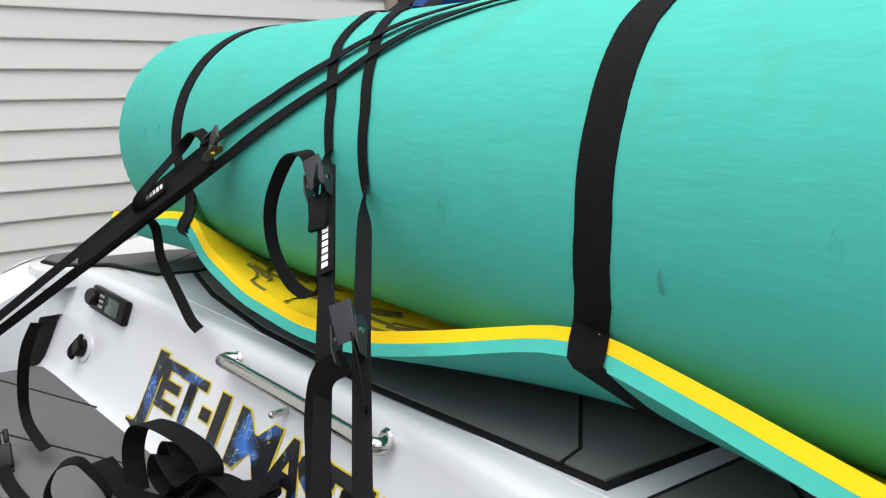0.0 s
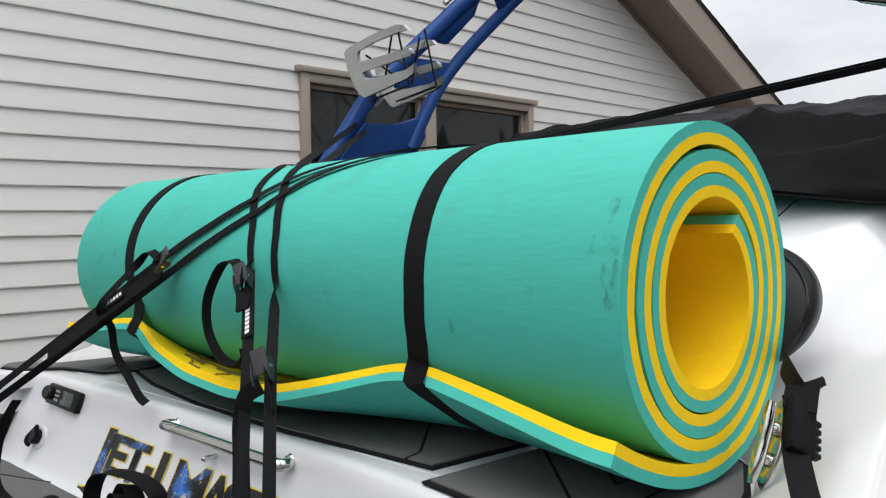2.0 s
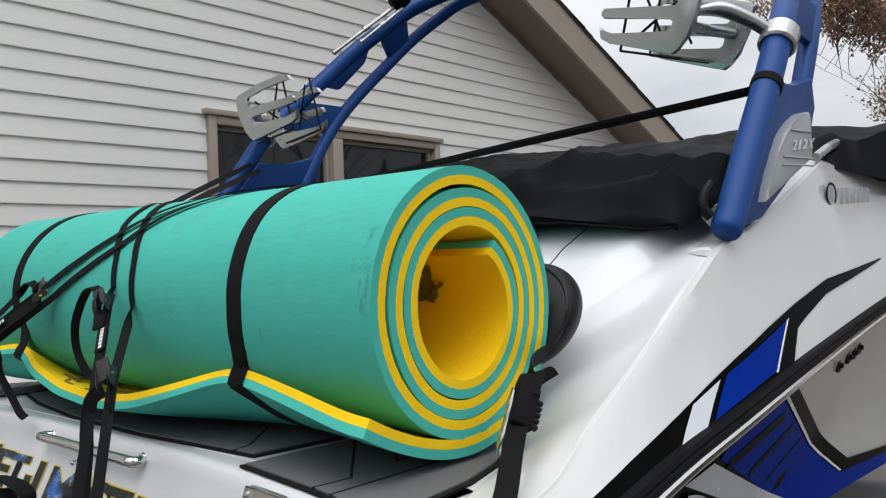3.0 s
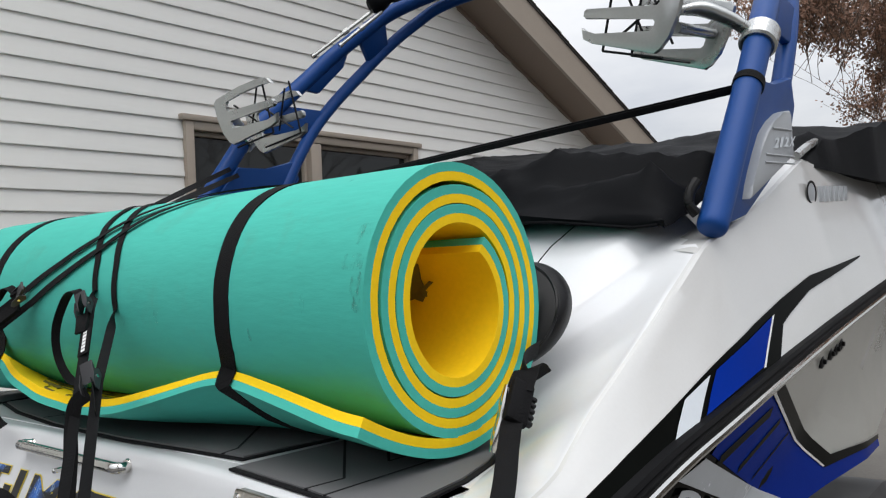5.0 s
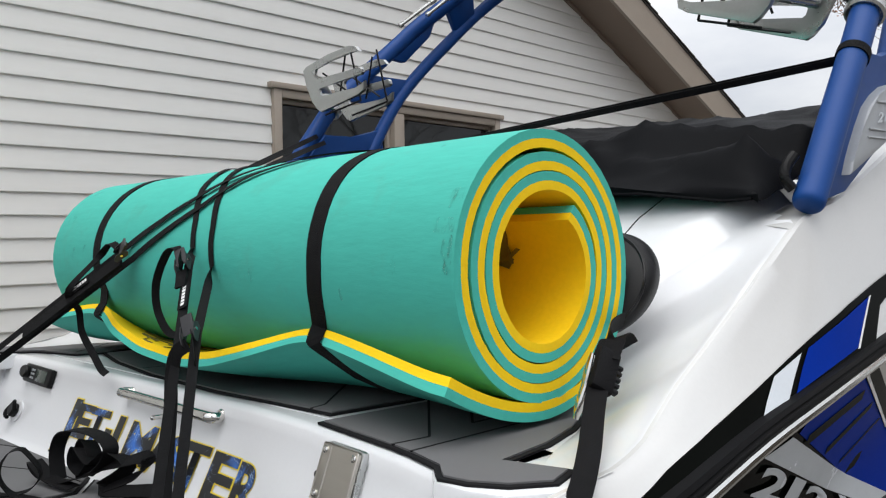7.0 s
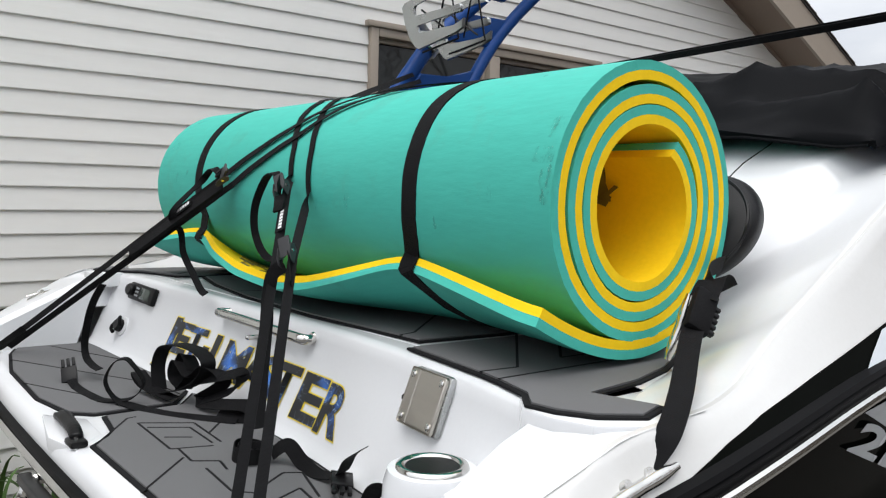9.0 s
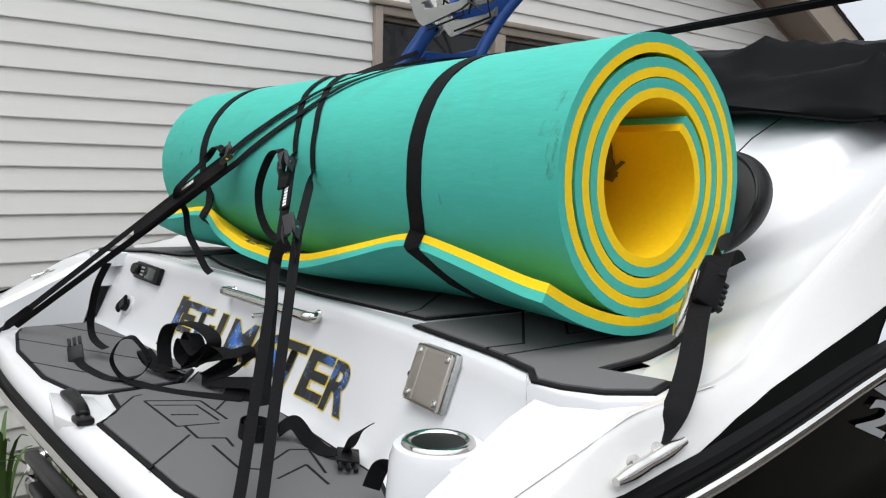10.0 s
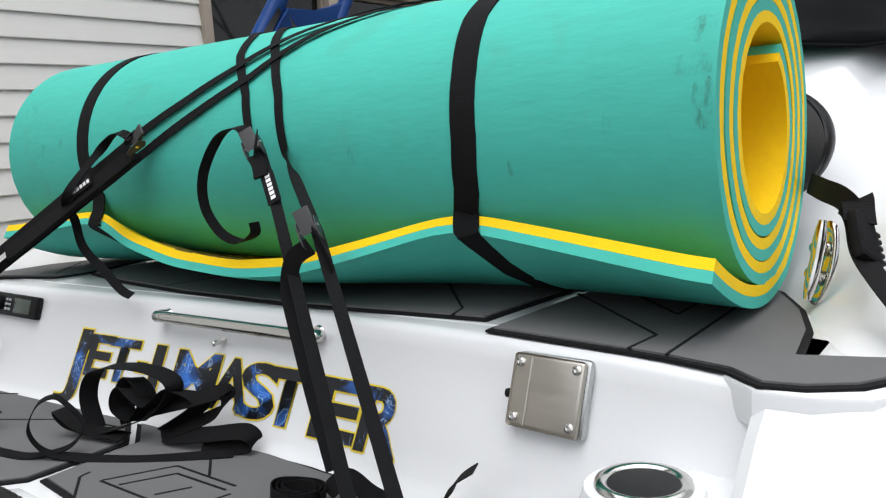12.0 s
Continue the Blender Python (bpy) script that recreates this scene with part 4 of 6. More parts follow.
pad(PLAT_MID, PLAT, boat, [
    [(-0.077, -0.467), (-0.009, -0.364), (0.156, -0.373)], [(-0.032, -0.464), (0.02, -0.386), (0.153, -0.391)], [(0.059, -0.459), (0.092, -0.41)],
    [(0.031, -0.594), (-0.128, -0.476), (-0.131, -0.455)], [(0.081, -0.366), (-0.003, -0.294), (0.009, -0.249)],
    [(-0.078, -0.469), (0.145, -0.479), (0.172, -0.397)], [(0.154, -0.465), (0.24, -0.473), (0.271, -0.427), (0.326, -0.437)], [(0.459, -0.441), (0.403, -0.358), (0.424, -0.327), (0.55, -0.365)], [(0.351, -0.611), (0.211, -0.478)], [(0.297, -0.467), (0.436, -0.479), (0.483, -0.436)], [(0.525, -0.447), (0.493, -0.372), (0.598, -0.388)],
])
# grab handle let into the platform's edge
bm = bmesh.new()
prism(bm, [(-0.30, -0.62), (-0.20, -0.545), (-0.06, -0.555), (0.02, -0.63), (-0.10, -0.655)], Matrix.Translation((0, 0, PLAT - 0.03)), 0.0275, 0.004)
wpart("handle_recess", bm, M_GEL, boat)
grip = thing("platform_grip", "black moulded grab handle on the swim platform edge", "handle", at=(-0.12, -0.61, PLAT))
pts = smooth_path([(-0.215, -0.592, PLAT + 0.006), (-0.20, -0.598, PLAT + 0.012), (-0.16, -0.603, PLAT + 0.017), (-0.11, -0.607, PLAT + 0.018), (-0.06, -0.612, PLAT + 0.017), (-0.03, -0.616, PLAT + 0.011), (-0.015, -0.62, PLAT + 0.006)], 5)
bm = bmesh.new()
tube(bm, pts, [0.013 + 0.0022 * (k % 2) for k in range(len(pts))], 10)
wpart("grip_bar", bm, M_PLASTIC, grip, "ribbed black grip", smooth=1.0)
for x, y in ((-0.222, -0.59), (-0.008, -0.622)):
    bm = bmesh.new()
    add_box(bm, (x - 0.026, y - 0.018, PLAT - 0.003), (x + 0.026, y + 0.018, PLAT + 0.012), 0.005)
    foot_ = wpart("grip_foot", bm, M_PLASTIC, grip)
    bm = bmesh.new()
    lathe(bm, [(0.005, 0), (0.005, 0.0025), (0.002, 0.003)], Matrix.Translation((x, y, PLAT + 0.012)), 12)
    sc = part("screw", bm, M_STEEL)
    sc.parent = foot_


def face_point(x, z):
    """A point on the transom face at x and height z."""
    yt = transom_y(x)
    return Vector((x, yt + table(z, [(1.06, -0.098), (1.08, -0.083), (1.12, -0.064), (1.20, -0.030), (1.265, -0.006), (1.287, -0.003)]), z))


def face_frame(x, z):
    """Right, up along the face, and out of it, at a transom point."""
    p = face_point(x, z)
    r = (face_point(x + 0.03, z) - face_point(x - 0.03, z)).normalized()
    u = (face_point(x, z + 0.02) - face_point(x, z - 0.02)).normalized()
    o = r.cross(u).normalized()
    u = o.cross(r)
    return Matrix(((r.x, u.x, o.x, p.x), (r.y, u.y, o.y, p.y), (r.z, u.z, o.z, p.z), (0, 0, 0, 1)))


# boat name in lightning letters with a yellow edge
WORD = [("J", -0.574, 0.078), ("E", -0.489, 0.092), ("T", -0.406, 0.108), ("-", -0.333, 0.036), ("I", -0.284, 0.034), ("M", -0.159, 0.135), ("A", -0.049, 0.118), ("S", 0.026, 0.105), ("T", 0.106, 0.110), ("E", 0.232, 0.110), ("R", 0.338, 0.095)]
name_decal = thing("name_decal", "boat name lettering JET-I MASTER with blue lightning fill and yellow edge", "decal", at=tuple(face_point(-0.1, 1.10)))


def letter_mesh(ch, grow):
    cu = bpy.data.curves.new("letter", "FONT")
    cu.body, cu.align_x, cu.size, cu.offset, cu.extrude, cu.resolution_u = ch, "CENTER", 1.0, grow, 0.0, 4
    tmp = bpy.data.objects.new("letter", cu)
    scene.collection.objects.link(tmp)
    bpy.context.view_layer.update()
    me = bpy.data.meshes.new_from_object(tmp.evaluated_get(bpy.context.evaluated_depsgraph_get()))
    bpy.data.objects.remove(tmp)
    return me


for ch, x, w in WORD:
    for grow, lift, mt, nm in ((0.050, 0.0015, M_LETTER_EDGE, "letter_edge"), (0.030, 0.0024, M_LIGHTNING, "letter")):
        me = letter_mesh(ch, grow)
        xs = [v.co.x for v in me.vertices]
        ys = [v.co.y for v in me.vertices]
        cx, wx = (min(xs) + max(xs)) / 2, max(xs) - min(xs)
        bold = 0.007 if nm == "letter_edge" else 0.0
        H = lerp(0.088, 0.103, (x + 0.5) / 0.85) if ch != "J" else 0.130
        base = lerp(1.127, 1.097, (x + 0.5) / 0.85) if ch != "J" else 1.095
        for v in me.vertices:
            u = (v.co.x - cx) / wx * (w + bold)
            up = (v.co.y / 0.72) * H if ch != "-" else (v.co.y - 0.27) * 0.14 + 0.045
            px = x - 0.006 + u + 0.10 * (up - 0.05)
            fm = face_frame(px, base + 0.955 * up)
            v.co = fm @ Vector((0, 0, lift))
        me.materials.clear()
        me.materials.append(mt)
        ob = new(nm, me)
        under(ob, name_decal)
        if nm == "letter_edge":
            tagged(ob, "yellow letter edge")

# stainless grab rail
rail = thing("grab_rail", "polished stainless grab rail on the white transom", "rail", at=tuple(face_point(-0.085, 1.266)))
a, b = face_point(-0.285, 1.268), face_point(0.158, 1.264)
pts = [lerp(a, b, k / 14) + Vector((0, -0.030, 0.003)) for k in range(15)]
bm = bmesh.new()
tube(bm, [a + Vector((0.004, -0.004, 0)), a + Vector((-0.006, -0.020, 0.002))] + pts + [b + Vector((0.006, -0.020, 0.002)), b + Vector((-0.004, -0.004, 0))], 0.0125, 14)
wpart("bar", bm, M_STEEL, rail, smooth=1.0)
for x in (-0.285, 0.150):
    bm = bmesh.new()
    lathe(bm, [(0.015, 0), (0.015, 0.003), (0.012, 0.007)], face_frame(x, 1.266), 20)
    wpart("base_flange", bm, M_STEEL, rail)
bm = bmesh.new()
fm = face_frame(-0.10, 1.232)
lathe(bm, [(0.006, 0), (0.006, 0.03), (0.003, 0.033)], fm @ pose(0, 0, 0, 20, 0, 0), 10)
wpart("drain_nozzle", bm, M_STEEL, rail, "small steel drain nozzle")

# remote audio control
gauge = thing("audio_remote", "black marine audio remote with grey screen on the transom", "control panel", at=tuple(face_point(-0.855, 1.255)))
fm = face_frame(-0.850, 1.252) @ pose(0, 0, 0, 0, 0, -2) @ Matrix.Diagonal((1.12, 0.9, 1, 1))
bm = bmesh.new()
add_box(bm, (-0.085, -0.031, 0), (0.085, 0.031, 0.018), 0.006, fm)
wpart("housing", bm, M_PLASTIC, gauge)
bm = bmesh.new()
add_box(bm, (0.0, -0.020, 0.0185), (0.062, 0.020, 0.0195), 0.0004, fm)
wpart("screen", bm, M_LCD, gauge, "grey-green display")
bm = bmesh.new()
lathe(bm, [(0.022, 0), (0.022, 0.012), (0.018, 0.017)], fm @ Matrix.Translation((-0.062, 0.002, 0.017)), 24)
wpart("dial", bm, M_PLASTIC, gauge, "black rotary dial")
for k in range(3):
    for j in range(2):
        bm = bmesh.new()
        add_box(bm, (-0.034 + 0.012 * j, -0.016 + 0.013 * k, 0.018), (-0.026 + 0.012 * j, -0.009 + 0.013 * k, 0.0202), 0.0008, fm)
        wpart("button", bm, M_TOWER_PLATE, gauge)

# capped socket
socket = thing("deck_socket", "black capped socket in a white ring on the transom", "socket", at=tuple(face_point(-0.93, 1.14)))
fm = face_frame(-0.925, 1.142)
bm = bmesh.new()
lathe(bm, [(0.033, 0), (0.033, 0.004), (0.026, 0.007)], fm, 28)
wpart("ring", bm, M_GEL, socket)
bm = bmesh.new()
lathe(bm, [(0.021, 0.006), (0.021, 0.02), (0.016, 0.026)], fm, 20)
wpart("cap", bm, M_PLASTIC, socket)
bm = bmesh.new()
tube(bm, [fm @ Vector((0.026 * math.cos(t), 0.026 * math.sin(t), 0.02 + 0.006 * math.sin(2 * t))) for t in [k * 0.35 for k in range(14)]], 0.006, 8)
wpart("cap_strap", bm, M_RUBBER, socket)

# stainless cover plate
plate = thing("cover_plate", "brushed stainless cover plate with corner screws on the transom", "cover plate", at=tuple(face_point(0.652, 1.2)))
fm = face_frame(0.656, 1.234) @ pose(0, 0, 0, 0, 0, 1) @ Matrix.Diagonal((1, 0.94, 1, 1))
bm = bmesh.new()
add_box(bm, (-0.064, -0.058, 0.0), (0.066, 0.060, 0.016), 0.008, fm)
wpart("backing", bm, M_ALU, plate, "pale metal backing")
bm = bmesh.new()
add_box(bm, (-0.062, -0.056, 0.0165), (0.060, 0.056, 0.0225), 0.006, fm, 3)
wpart("face_plate", bm, M_BRUSHED, plate)
bm = bmesh.new()
tube(bm, [fm @ Vector((-0.030, v, 0.0225)) for v in (-0.052, 0, 0.052)], 0.0022, 8)
wpart("hinge_bead", bm, M_BRUSHED, plate)
bm = bmesh.new()
tube(bm, [fm @ Vector((-0.062, -0.008, 0.012)), fm @ Vector((-0.074, -0.009, 0.012))], 0.007, 12)
wpart("latch_knob", bm, M_PLASTIC, plate, "small black knob")
for u, v in ((-0.050, 0.042), (0.048, 0.042), (-0.050, -0.042), (0.048, -0.042)):
    bm = bmesh.new()
    lathe(bm, [(0.0075, 0.022), (0.0075, 0.0240), (0.004, 0.0256), (0.0, 0.0246)], fm @ Matrix.Translation((u, v, 0)), 16)
    wpart("screw", bm, M_STEEL, plate)

# cup holder in its moulded stand
cup = thing("cup_holder", "round black cup holder with chrome rim in a white stand", "cup holder", at=(0.848, -0.350, PLAT))
CUP = Matrix.Translation((0.848, -0.350, PLAT))
bm = bmesh.new()
lathe(bm, [(0.080, -0.005), (0.078, 0.06), (0.074, 0.12), (0.068, 0.138), (0.050, 0.140)], CUP, 40)
wpart("stand", bm, M_GEL, cup, smooth=0.8)
bm = bmesh.new()
lathe(bm, [(0.040, 0.138), (0.0415, 0.1435), (0.048, 0.1465), (0.055, 0.1445), (0.0565, 0.140)], CUP, 48)
wpart("rim", bm, M_STEEL, cup, "chrome rim ring", smooth=1.2)
bm = bmesh.new()
lathe(bm, [(0.041, 0.1425), (0.040, 0.10), (0.037, 0.05), (0.001, 0.048)], CUP, 40)
wpart("well", bm, M_PLASTIC, cup, "black inner well", smooth=0.9)
# fairing that ties the stand to wing and transom
bm = bmesh.new()
prism(bm, [(0.80, -0.27), (0.86, -0.24), (0.97, -0.26), (0.98, -0.40), (0.90, -0.385)], Matrix.Translation((0, 0, PLAT - 0.01)), 0.14, 0.02)
wpart("stand_fairing", bm, M_GEL, boat)


def cleat(name, m, label):
    """A low two-horned mooring cleat."""
    c = thing(name, label, "cleat", "mooring cleats", at=tuple(m.translation))
    b = bmesh.new()
    lathe(b, [(0.030, -0.004), (0.030, 0.004), (0.026, 0.007), (0.021, 0.004), (0.012, 0.001), (0.0, 0.0)], m @ Matrix.Diagonal((2.8, 1.0, 1, 1)), 36)
    wpart("base_plate", b, M_STEEL, c, smooth=1.2)
    b = bmesh.new()
    n_ = 24
    tube(b, [m @ Vector((-0.078 + 0.156 * k / n_, -0.010, 0.028 + 0.004 * abs(2 * k / n_ - 1))) for k in range(n_ + 1)], [0.0035 + 0.0085 * math.sin(math.pi * min(0.97, max(0.03, k / n_))) ** 0.5 - 0.002 * math.exp(-((k - n_ / 2) / 4) ** 2) for k in range(n_ + 1)], 14)
    wpart("horn", b, M_STEEL, c, smooth=1.2)
    for u in (-0.024, 0.024):
        b = bmesh.new()
        tube(b, [m @ Vector((u * 1.2, 0, 0.004)), m @ Vector((u, 0, 0.032))], [0.012, 0.009], 12)
        wpart("post", b, M_STEEL, c)
    return c


side_out = Vector((0.8, 0, 0.6)).normalized()
along = Vector((0.0, 1.0, 0.18)).normalized()
up_ = side_out
rt = along
sd = up_.cross(rt).normalized()
up_ = rt.cross(sd)
CLEAT = Matrix(((rt.x, sd.x, up_.x, 1.128), (rt.y, sd.y, up_.y, -0.246), (rt.z, sd.z, up_.z, 1.232), (0, 0, 0, 1))) @ Matrix.Scale(0.92, 4)
cleat("cleat", CLEAT, "polished stainless cleat holding a tie-down strap")
CLEAT_P = Matrix(((rt.x, -sd.x, -up_.x, -1.225), (rt.y, sd.y, up_.y, -0.36), (rt.z, sd.z, up_.z, 1.215), (0, 0, 0, 1)))
cleat("cleat", CLEAT_P, "polished stainless cleat on the port stern wing")

# black padded backrest behind the roll
back = thing("backrest_pad", "black vinyl backrest pad against the white bulkhead", "backrest", at=(0.70, 0.42, DECK))
bm = bmesh.new()
rows = []
prof = [Vector((0.765 + 0.155 * math.cos(radians(a)), 0, 1.548 + 0.120 * math.sin(radians(a)))) for a in range(0, 91, 6)] + [Vector((0.65, 0, 1.668)), Vector((0.55, 0, 1.668))]
low = [Vector((0.765 + 0.155 * math.cos(radians(a)), 0, 1.548 - 0.120 * math.sin(radians(a)))) for a in range(0, 91, 6)] + [Vector((0.65, 0, 1.428)), Vector((0.55, 0, 1.428))]
for off, s in ((0.0, 0.93), (0.012, 0.985), (0.03, 1.0), (0.055, 0.985), (0.07, 0.93)):
    ring = []
    for p in prof + low[::-1]:
        q = Vector((0.75, 0, 1.55)).lerp(p, s)
        ring.append((q.x - 0.012, 0.372 + off + 0.55 * (q.z - 1.50), q.z))
    rows.append(ring)
vs = grid(bm, rows, close_v=True)
bm.faces.new(vs[0])
bm.faces.new(vs[-1])
bmesh.ops.remove_doubles(bm, verts=bm.verts[:], dist=0.0005)
wpart("cushion", bm, M_VINYL, back, smooth=1.0)
bm = bmesh.new()
tube(bm, [(p.x - 0.022, 0.377 + 0.55 * (p.z - 1.5), p.z) for p in (prof[::-1] + low[1:])], 0.004, 6)
wpart("piping", bm, M_PLASTIC, back, "black edge piping")

# folding cleat on the coaming wall
rt2 = Vector((0.12, 0.30, 0.94)).normalized()
up2 = Vector((-0.55, -0.78, 0.30))
sd2 = up2.cross(rt2).normalized()
up2 = rt2.cross(sd2)
CLEAT_C = Matrix(((rt2.x, sd2.x, up2.x, 0.940), (rt2.y, sd2.y, up2.y, 0.165), (rt2.z, sd2.z, up2.z, 1.375), (0, 0, 0, 1))) @ Matrix.Scale(0.80, 4)
cleat("cleat", CLEAT_C, "polished stainless folding cleat on the white coaming wall")


# ---- wakeboard tower ----
tower = thing("wakeboard_tower", "blue painted wakeboard tower arch over the cockpit", "tower", at=(XC, 1.2, 1.7))
AFT = [(1.155, 0.85, 1.72), (1.157, 0.895, 1.775), (1.16, 1.019, 1.945), (1.162, 1.16, 2.13), (1.158, 1.28, 2.28), (1.135, 1.46, 2.45), (1.104, 1.627, 2.60), (1.066, 1.747, 2.715), (0.99, 1.918, 2.862), (0.886, 2.067, 2.985), (0.6, 2.30, 3.12), (0.0, 2.42, 3.19)]
FWD = [(1.13, 1.46, 2.04), (1.13, 1.55, 2.19), (1.125, 1.645, 2.33), (1.11, 1.735, 2.44), (1.085, 1.83, 2.545), (1.05, 1.93, 2.65), (0.98, 2.07, 2.805), (0.89, 2.20, 2.935), (0.76, 2.29, 3.025), (0.5, 2.45, 3.10), (0.0, 2.58, 3.15)]
for side in (1, -1):
    pts = [(XC + side * x, y, z) for x, y, z in AFT]
    bm = bmesh.new()
    sp = smooth_path(pts, 6)
    tube(bm, sp, [(0.026, 0.034, 0.037)[k] if k < 3 else 0.038 for k in range(len(sp))], 20)
    wpart("aft_tube", bm, M_TOWER, tower, smooth=1.0)
    sp2 = smooth_path([(XC + side * x, y, z) for x, y, z in FWD], 6)
    bm = bmesh.new()
    tube(bm, sp2, 0.030, 18)
    wpart("forward_tube", bm, M_TOWER, tower, smooth=1.0)

    def web(poly, name, mat_=M_TOWER, thick=0.05, label=""):
        """A plate between the two tubes; poly in (x half, y, z)."""
        b = bmesh.new()
        o = [b.verts.new((XC + side * (x + thick / 2), y, z)) for x, y, z in poly]
        i_ = [b.verts.new((XC + side * (x - thick / 2), y, z)) for x, y, z in poly]
        b.faces.new(o)
        b.faces.new(i_)
        for k in range(len(poly)):
            b.faces.new((o[k], o[(k + 1) % len(poly)], i_[(k + 1) % len(poly)], i_[k]))
        bmesh.ops.bevel(b, geom=[e for e in b.edges], offset=0.006, segments=2, profile=0.5, affect="EDGES")
        return wpart(name, b, mat_, tower, label)

    web([(1.15, 0.86, 1.725), (1.15, 1.05, 1.76), (1.145, 1.44, 1.945), (1.14, 1.55, 2.10), (1.14, 1.53, 2.19), (1.14, 1.36, 2.135), (1.145, 1.20, 2.14), (1.15, 1.0, 1.90)], "leg_plate", thick=0.05)
    web([(1.16, 1.018, 1.797), (1.16, 1.402, 1.936), (1.16, 1.398, 2.05), (1.16, 1.385, 2.066), (1.16, 1.32, 2.052), (1.16, 1.24, 2.02), (1.16, 1.171, 1.98), (1.16, 1.12, 1.93), (1.16, 1.075, 1.88), (1.16, 1.04, 1.835)], "side_plate", M_TOWER_PLATE, 0.076, "silver side plate")
    if side == 1:
        lettering((("2", 0.0, 0.22), ("1", 0.28, 0.40), ("2", 0.47, 0.70), ("X", 0.74, 1.0)), lambda u, v: ((1.108, 1.205 + 0.185 * u + 0.02 * v, 1.942 + 0.02 * u + 0.030 * v), (1, 0, 0)), tower, M_SILVER_GFX, "numeral", "raised pale numeral on the side plate", 0.004)
        for ya, za, yb_, zb_ in ((1.215, 1.998, 1.385, 2.008), (1.15, 1.922, 1.395, 1.932), (1.14, 1.900, 1.395, 1.912)):
            b = bmesh.new()
            tube(b, [(1.109, ya, za), (1.109, yb_, zb_)], 0.003, 6)
            wpart("plate_groove", b, M_TOWER_PLATE, tower)
    web([(1.15, 1.33, 2.31), (1.13, 1.62, 2.31), (1.115, 1.75, 2.45), (1.14, 1.47, 2.45)], "lower_gusset", thick=0.03)
    web([(1.11, 1.60, 2.535), (1.105, 1.68, 2.53), (1.06, 1.81, 2.67), (1.04, 1.83, 2.75)], "slotted_gusset", thick=0.03)
    web([(1.0, 1.87, 2.82), (1.03, 1.98, 2.70), (0.98, 2.06, 2.80), (0.93, 1.99, 2.92)], "upper_gusset", thick=0.03)


def rack_fork(parent, m, mat_):
    """A board-rack fork plate: spine with three prongs, in its own plane."""
    b = bmesh.new()
    outline = [(0.03, -0.11), (0.05, -0.095), (0.075, -0.06), (0.098, 0.01), (0.105, 0.085), (0.085, 0.100), (-0.06, 0.122), (-0.185, 0.130), (-0.225, 0.118), (-0.245, 0.092), (-0.222, 0.100), (-0.18, 0.099), (-0.06, 0.092), (0.028, 0.078), (0.036, 0.066), (0.036, 0.040), (0.026, 0.030), (-0.232, 0.030), (-0.242, 0.020), (-0.242, 0.006), (-0.232, -0.002), (0.016, -0.006), (0.026, -0.014), (0.022, -0.036), (0.010, -0.046), (-0.19, -0.052), (-0.225, -0.044), (-0.246, -0.030), (-0.236, -0.066), (-0.20, -0.080)]
    prism(b, outline, m, 0.018, 0.003)
    return wpart("fork", b, mat_, parent, smooth=0.5)


def board_rack(at, yaw, pitch, roll, grip_at, scale=1.0, gap=0.085, flip=1):
    r = thing("board_rack", "cast aluminium wakeboard rack clamped to the tower with bungee cords", "board rack", "wakeboard racks", at=at)
    base = Matrix.Translation(at) @ pose(0, 0, 0, roll, pitch, yaw) @ Matrix.Diagonal((scale, flip * scale, scale, 1))
    stand = Matrix(((1, 0, 0, 0), (0, 0, -1, 0), (0, 1, 0, 0), (0, 0, 0, 1)))
    rack_fork(r, base @ Matrix.Translation((-0.02, -gap, 0.01)) @ stand, M_ALU)
    rack_fork(r, base @ Matrix.Translation((0.03, gap, -0.02)) @ stand, M_ALU)
    b = bmesh.new()
    tube(b, [*smooth_path([base @ Vector((0.05, -0.08, 0.03)), base @ Vector((0.10, -0.03, 0.040)), (base @ Vector((0.10, -0.03, 0.040))).lerp(Vector(grip_at), 0.55) + Vector((0, 0, 0.012)), Vector(grip_at)], 5)], [0.018, 0.021, 0.025, 0.029, 0.032, 0.034, 0.034, 0.033, 0.032, 0.031, 0.030, 0.030, 0.029, 0.028, 0.027, 0.026], 14, squash=0.6)
    wpart("arm", b, M_ALU, r, smooth=1.0)
    b = bmesh.new()
    tube(b, [base @ Vector((0.06, -0.10, -0.02)), base @ Vector((0.08, 0.09, -0.02))], 0.016, 12)
    wpart("cross_bar", b, M_ALU, r)
    b = bmesh.new()
    turn = Vector((0, 0.13, 0.145)).to_track_quat("Z", "X").to_matrix().to_4x4()
    lathe(b, [(0.046, -0.034), (0.052, -0.028), (0.052, 0.028), (0.046, 0.034), (0.0385, 0.034), (0.0385, -0.034), (0.046, -0.034)], Matrix.Translation(grip_at) @ turn, 24)
    wpart("clamp", b, M_ALU, r, "aluminium tower clamp")
    for y in (-0.095, 0.075):
        for p in (((-0.18, y, 0.145), (-0.20, y, -0.09)), ((-0.20, y, -0.09), (0.02, y, -0.11)), ((-0.15, y, 0.12), (-0.06, y + 0.02, -0.05)), ((-0.16, y, -0.06), (0.0, y, 0.07))):
            b = bmesh.new()
            tube(b, [base @ Vector(q) for q in p], 0.0042, 6)
            wpart("bungee", b, M_PLASTIC, r, "black bungee cord")
    for u, v in ((0.04, 0.06), (0.06, 0.0)):
        b = bmesh.new()
        lathe(b, [(0.009, 0), (0.009, 0.008), (0.006, 0.010)], base @ Matrix.Translation((u, -0.105, v)) @ pose(0, 0, 0, 90, 0, 0), 12)
        wpart("bolt", b, M_STEEL, r)
    return r


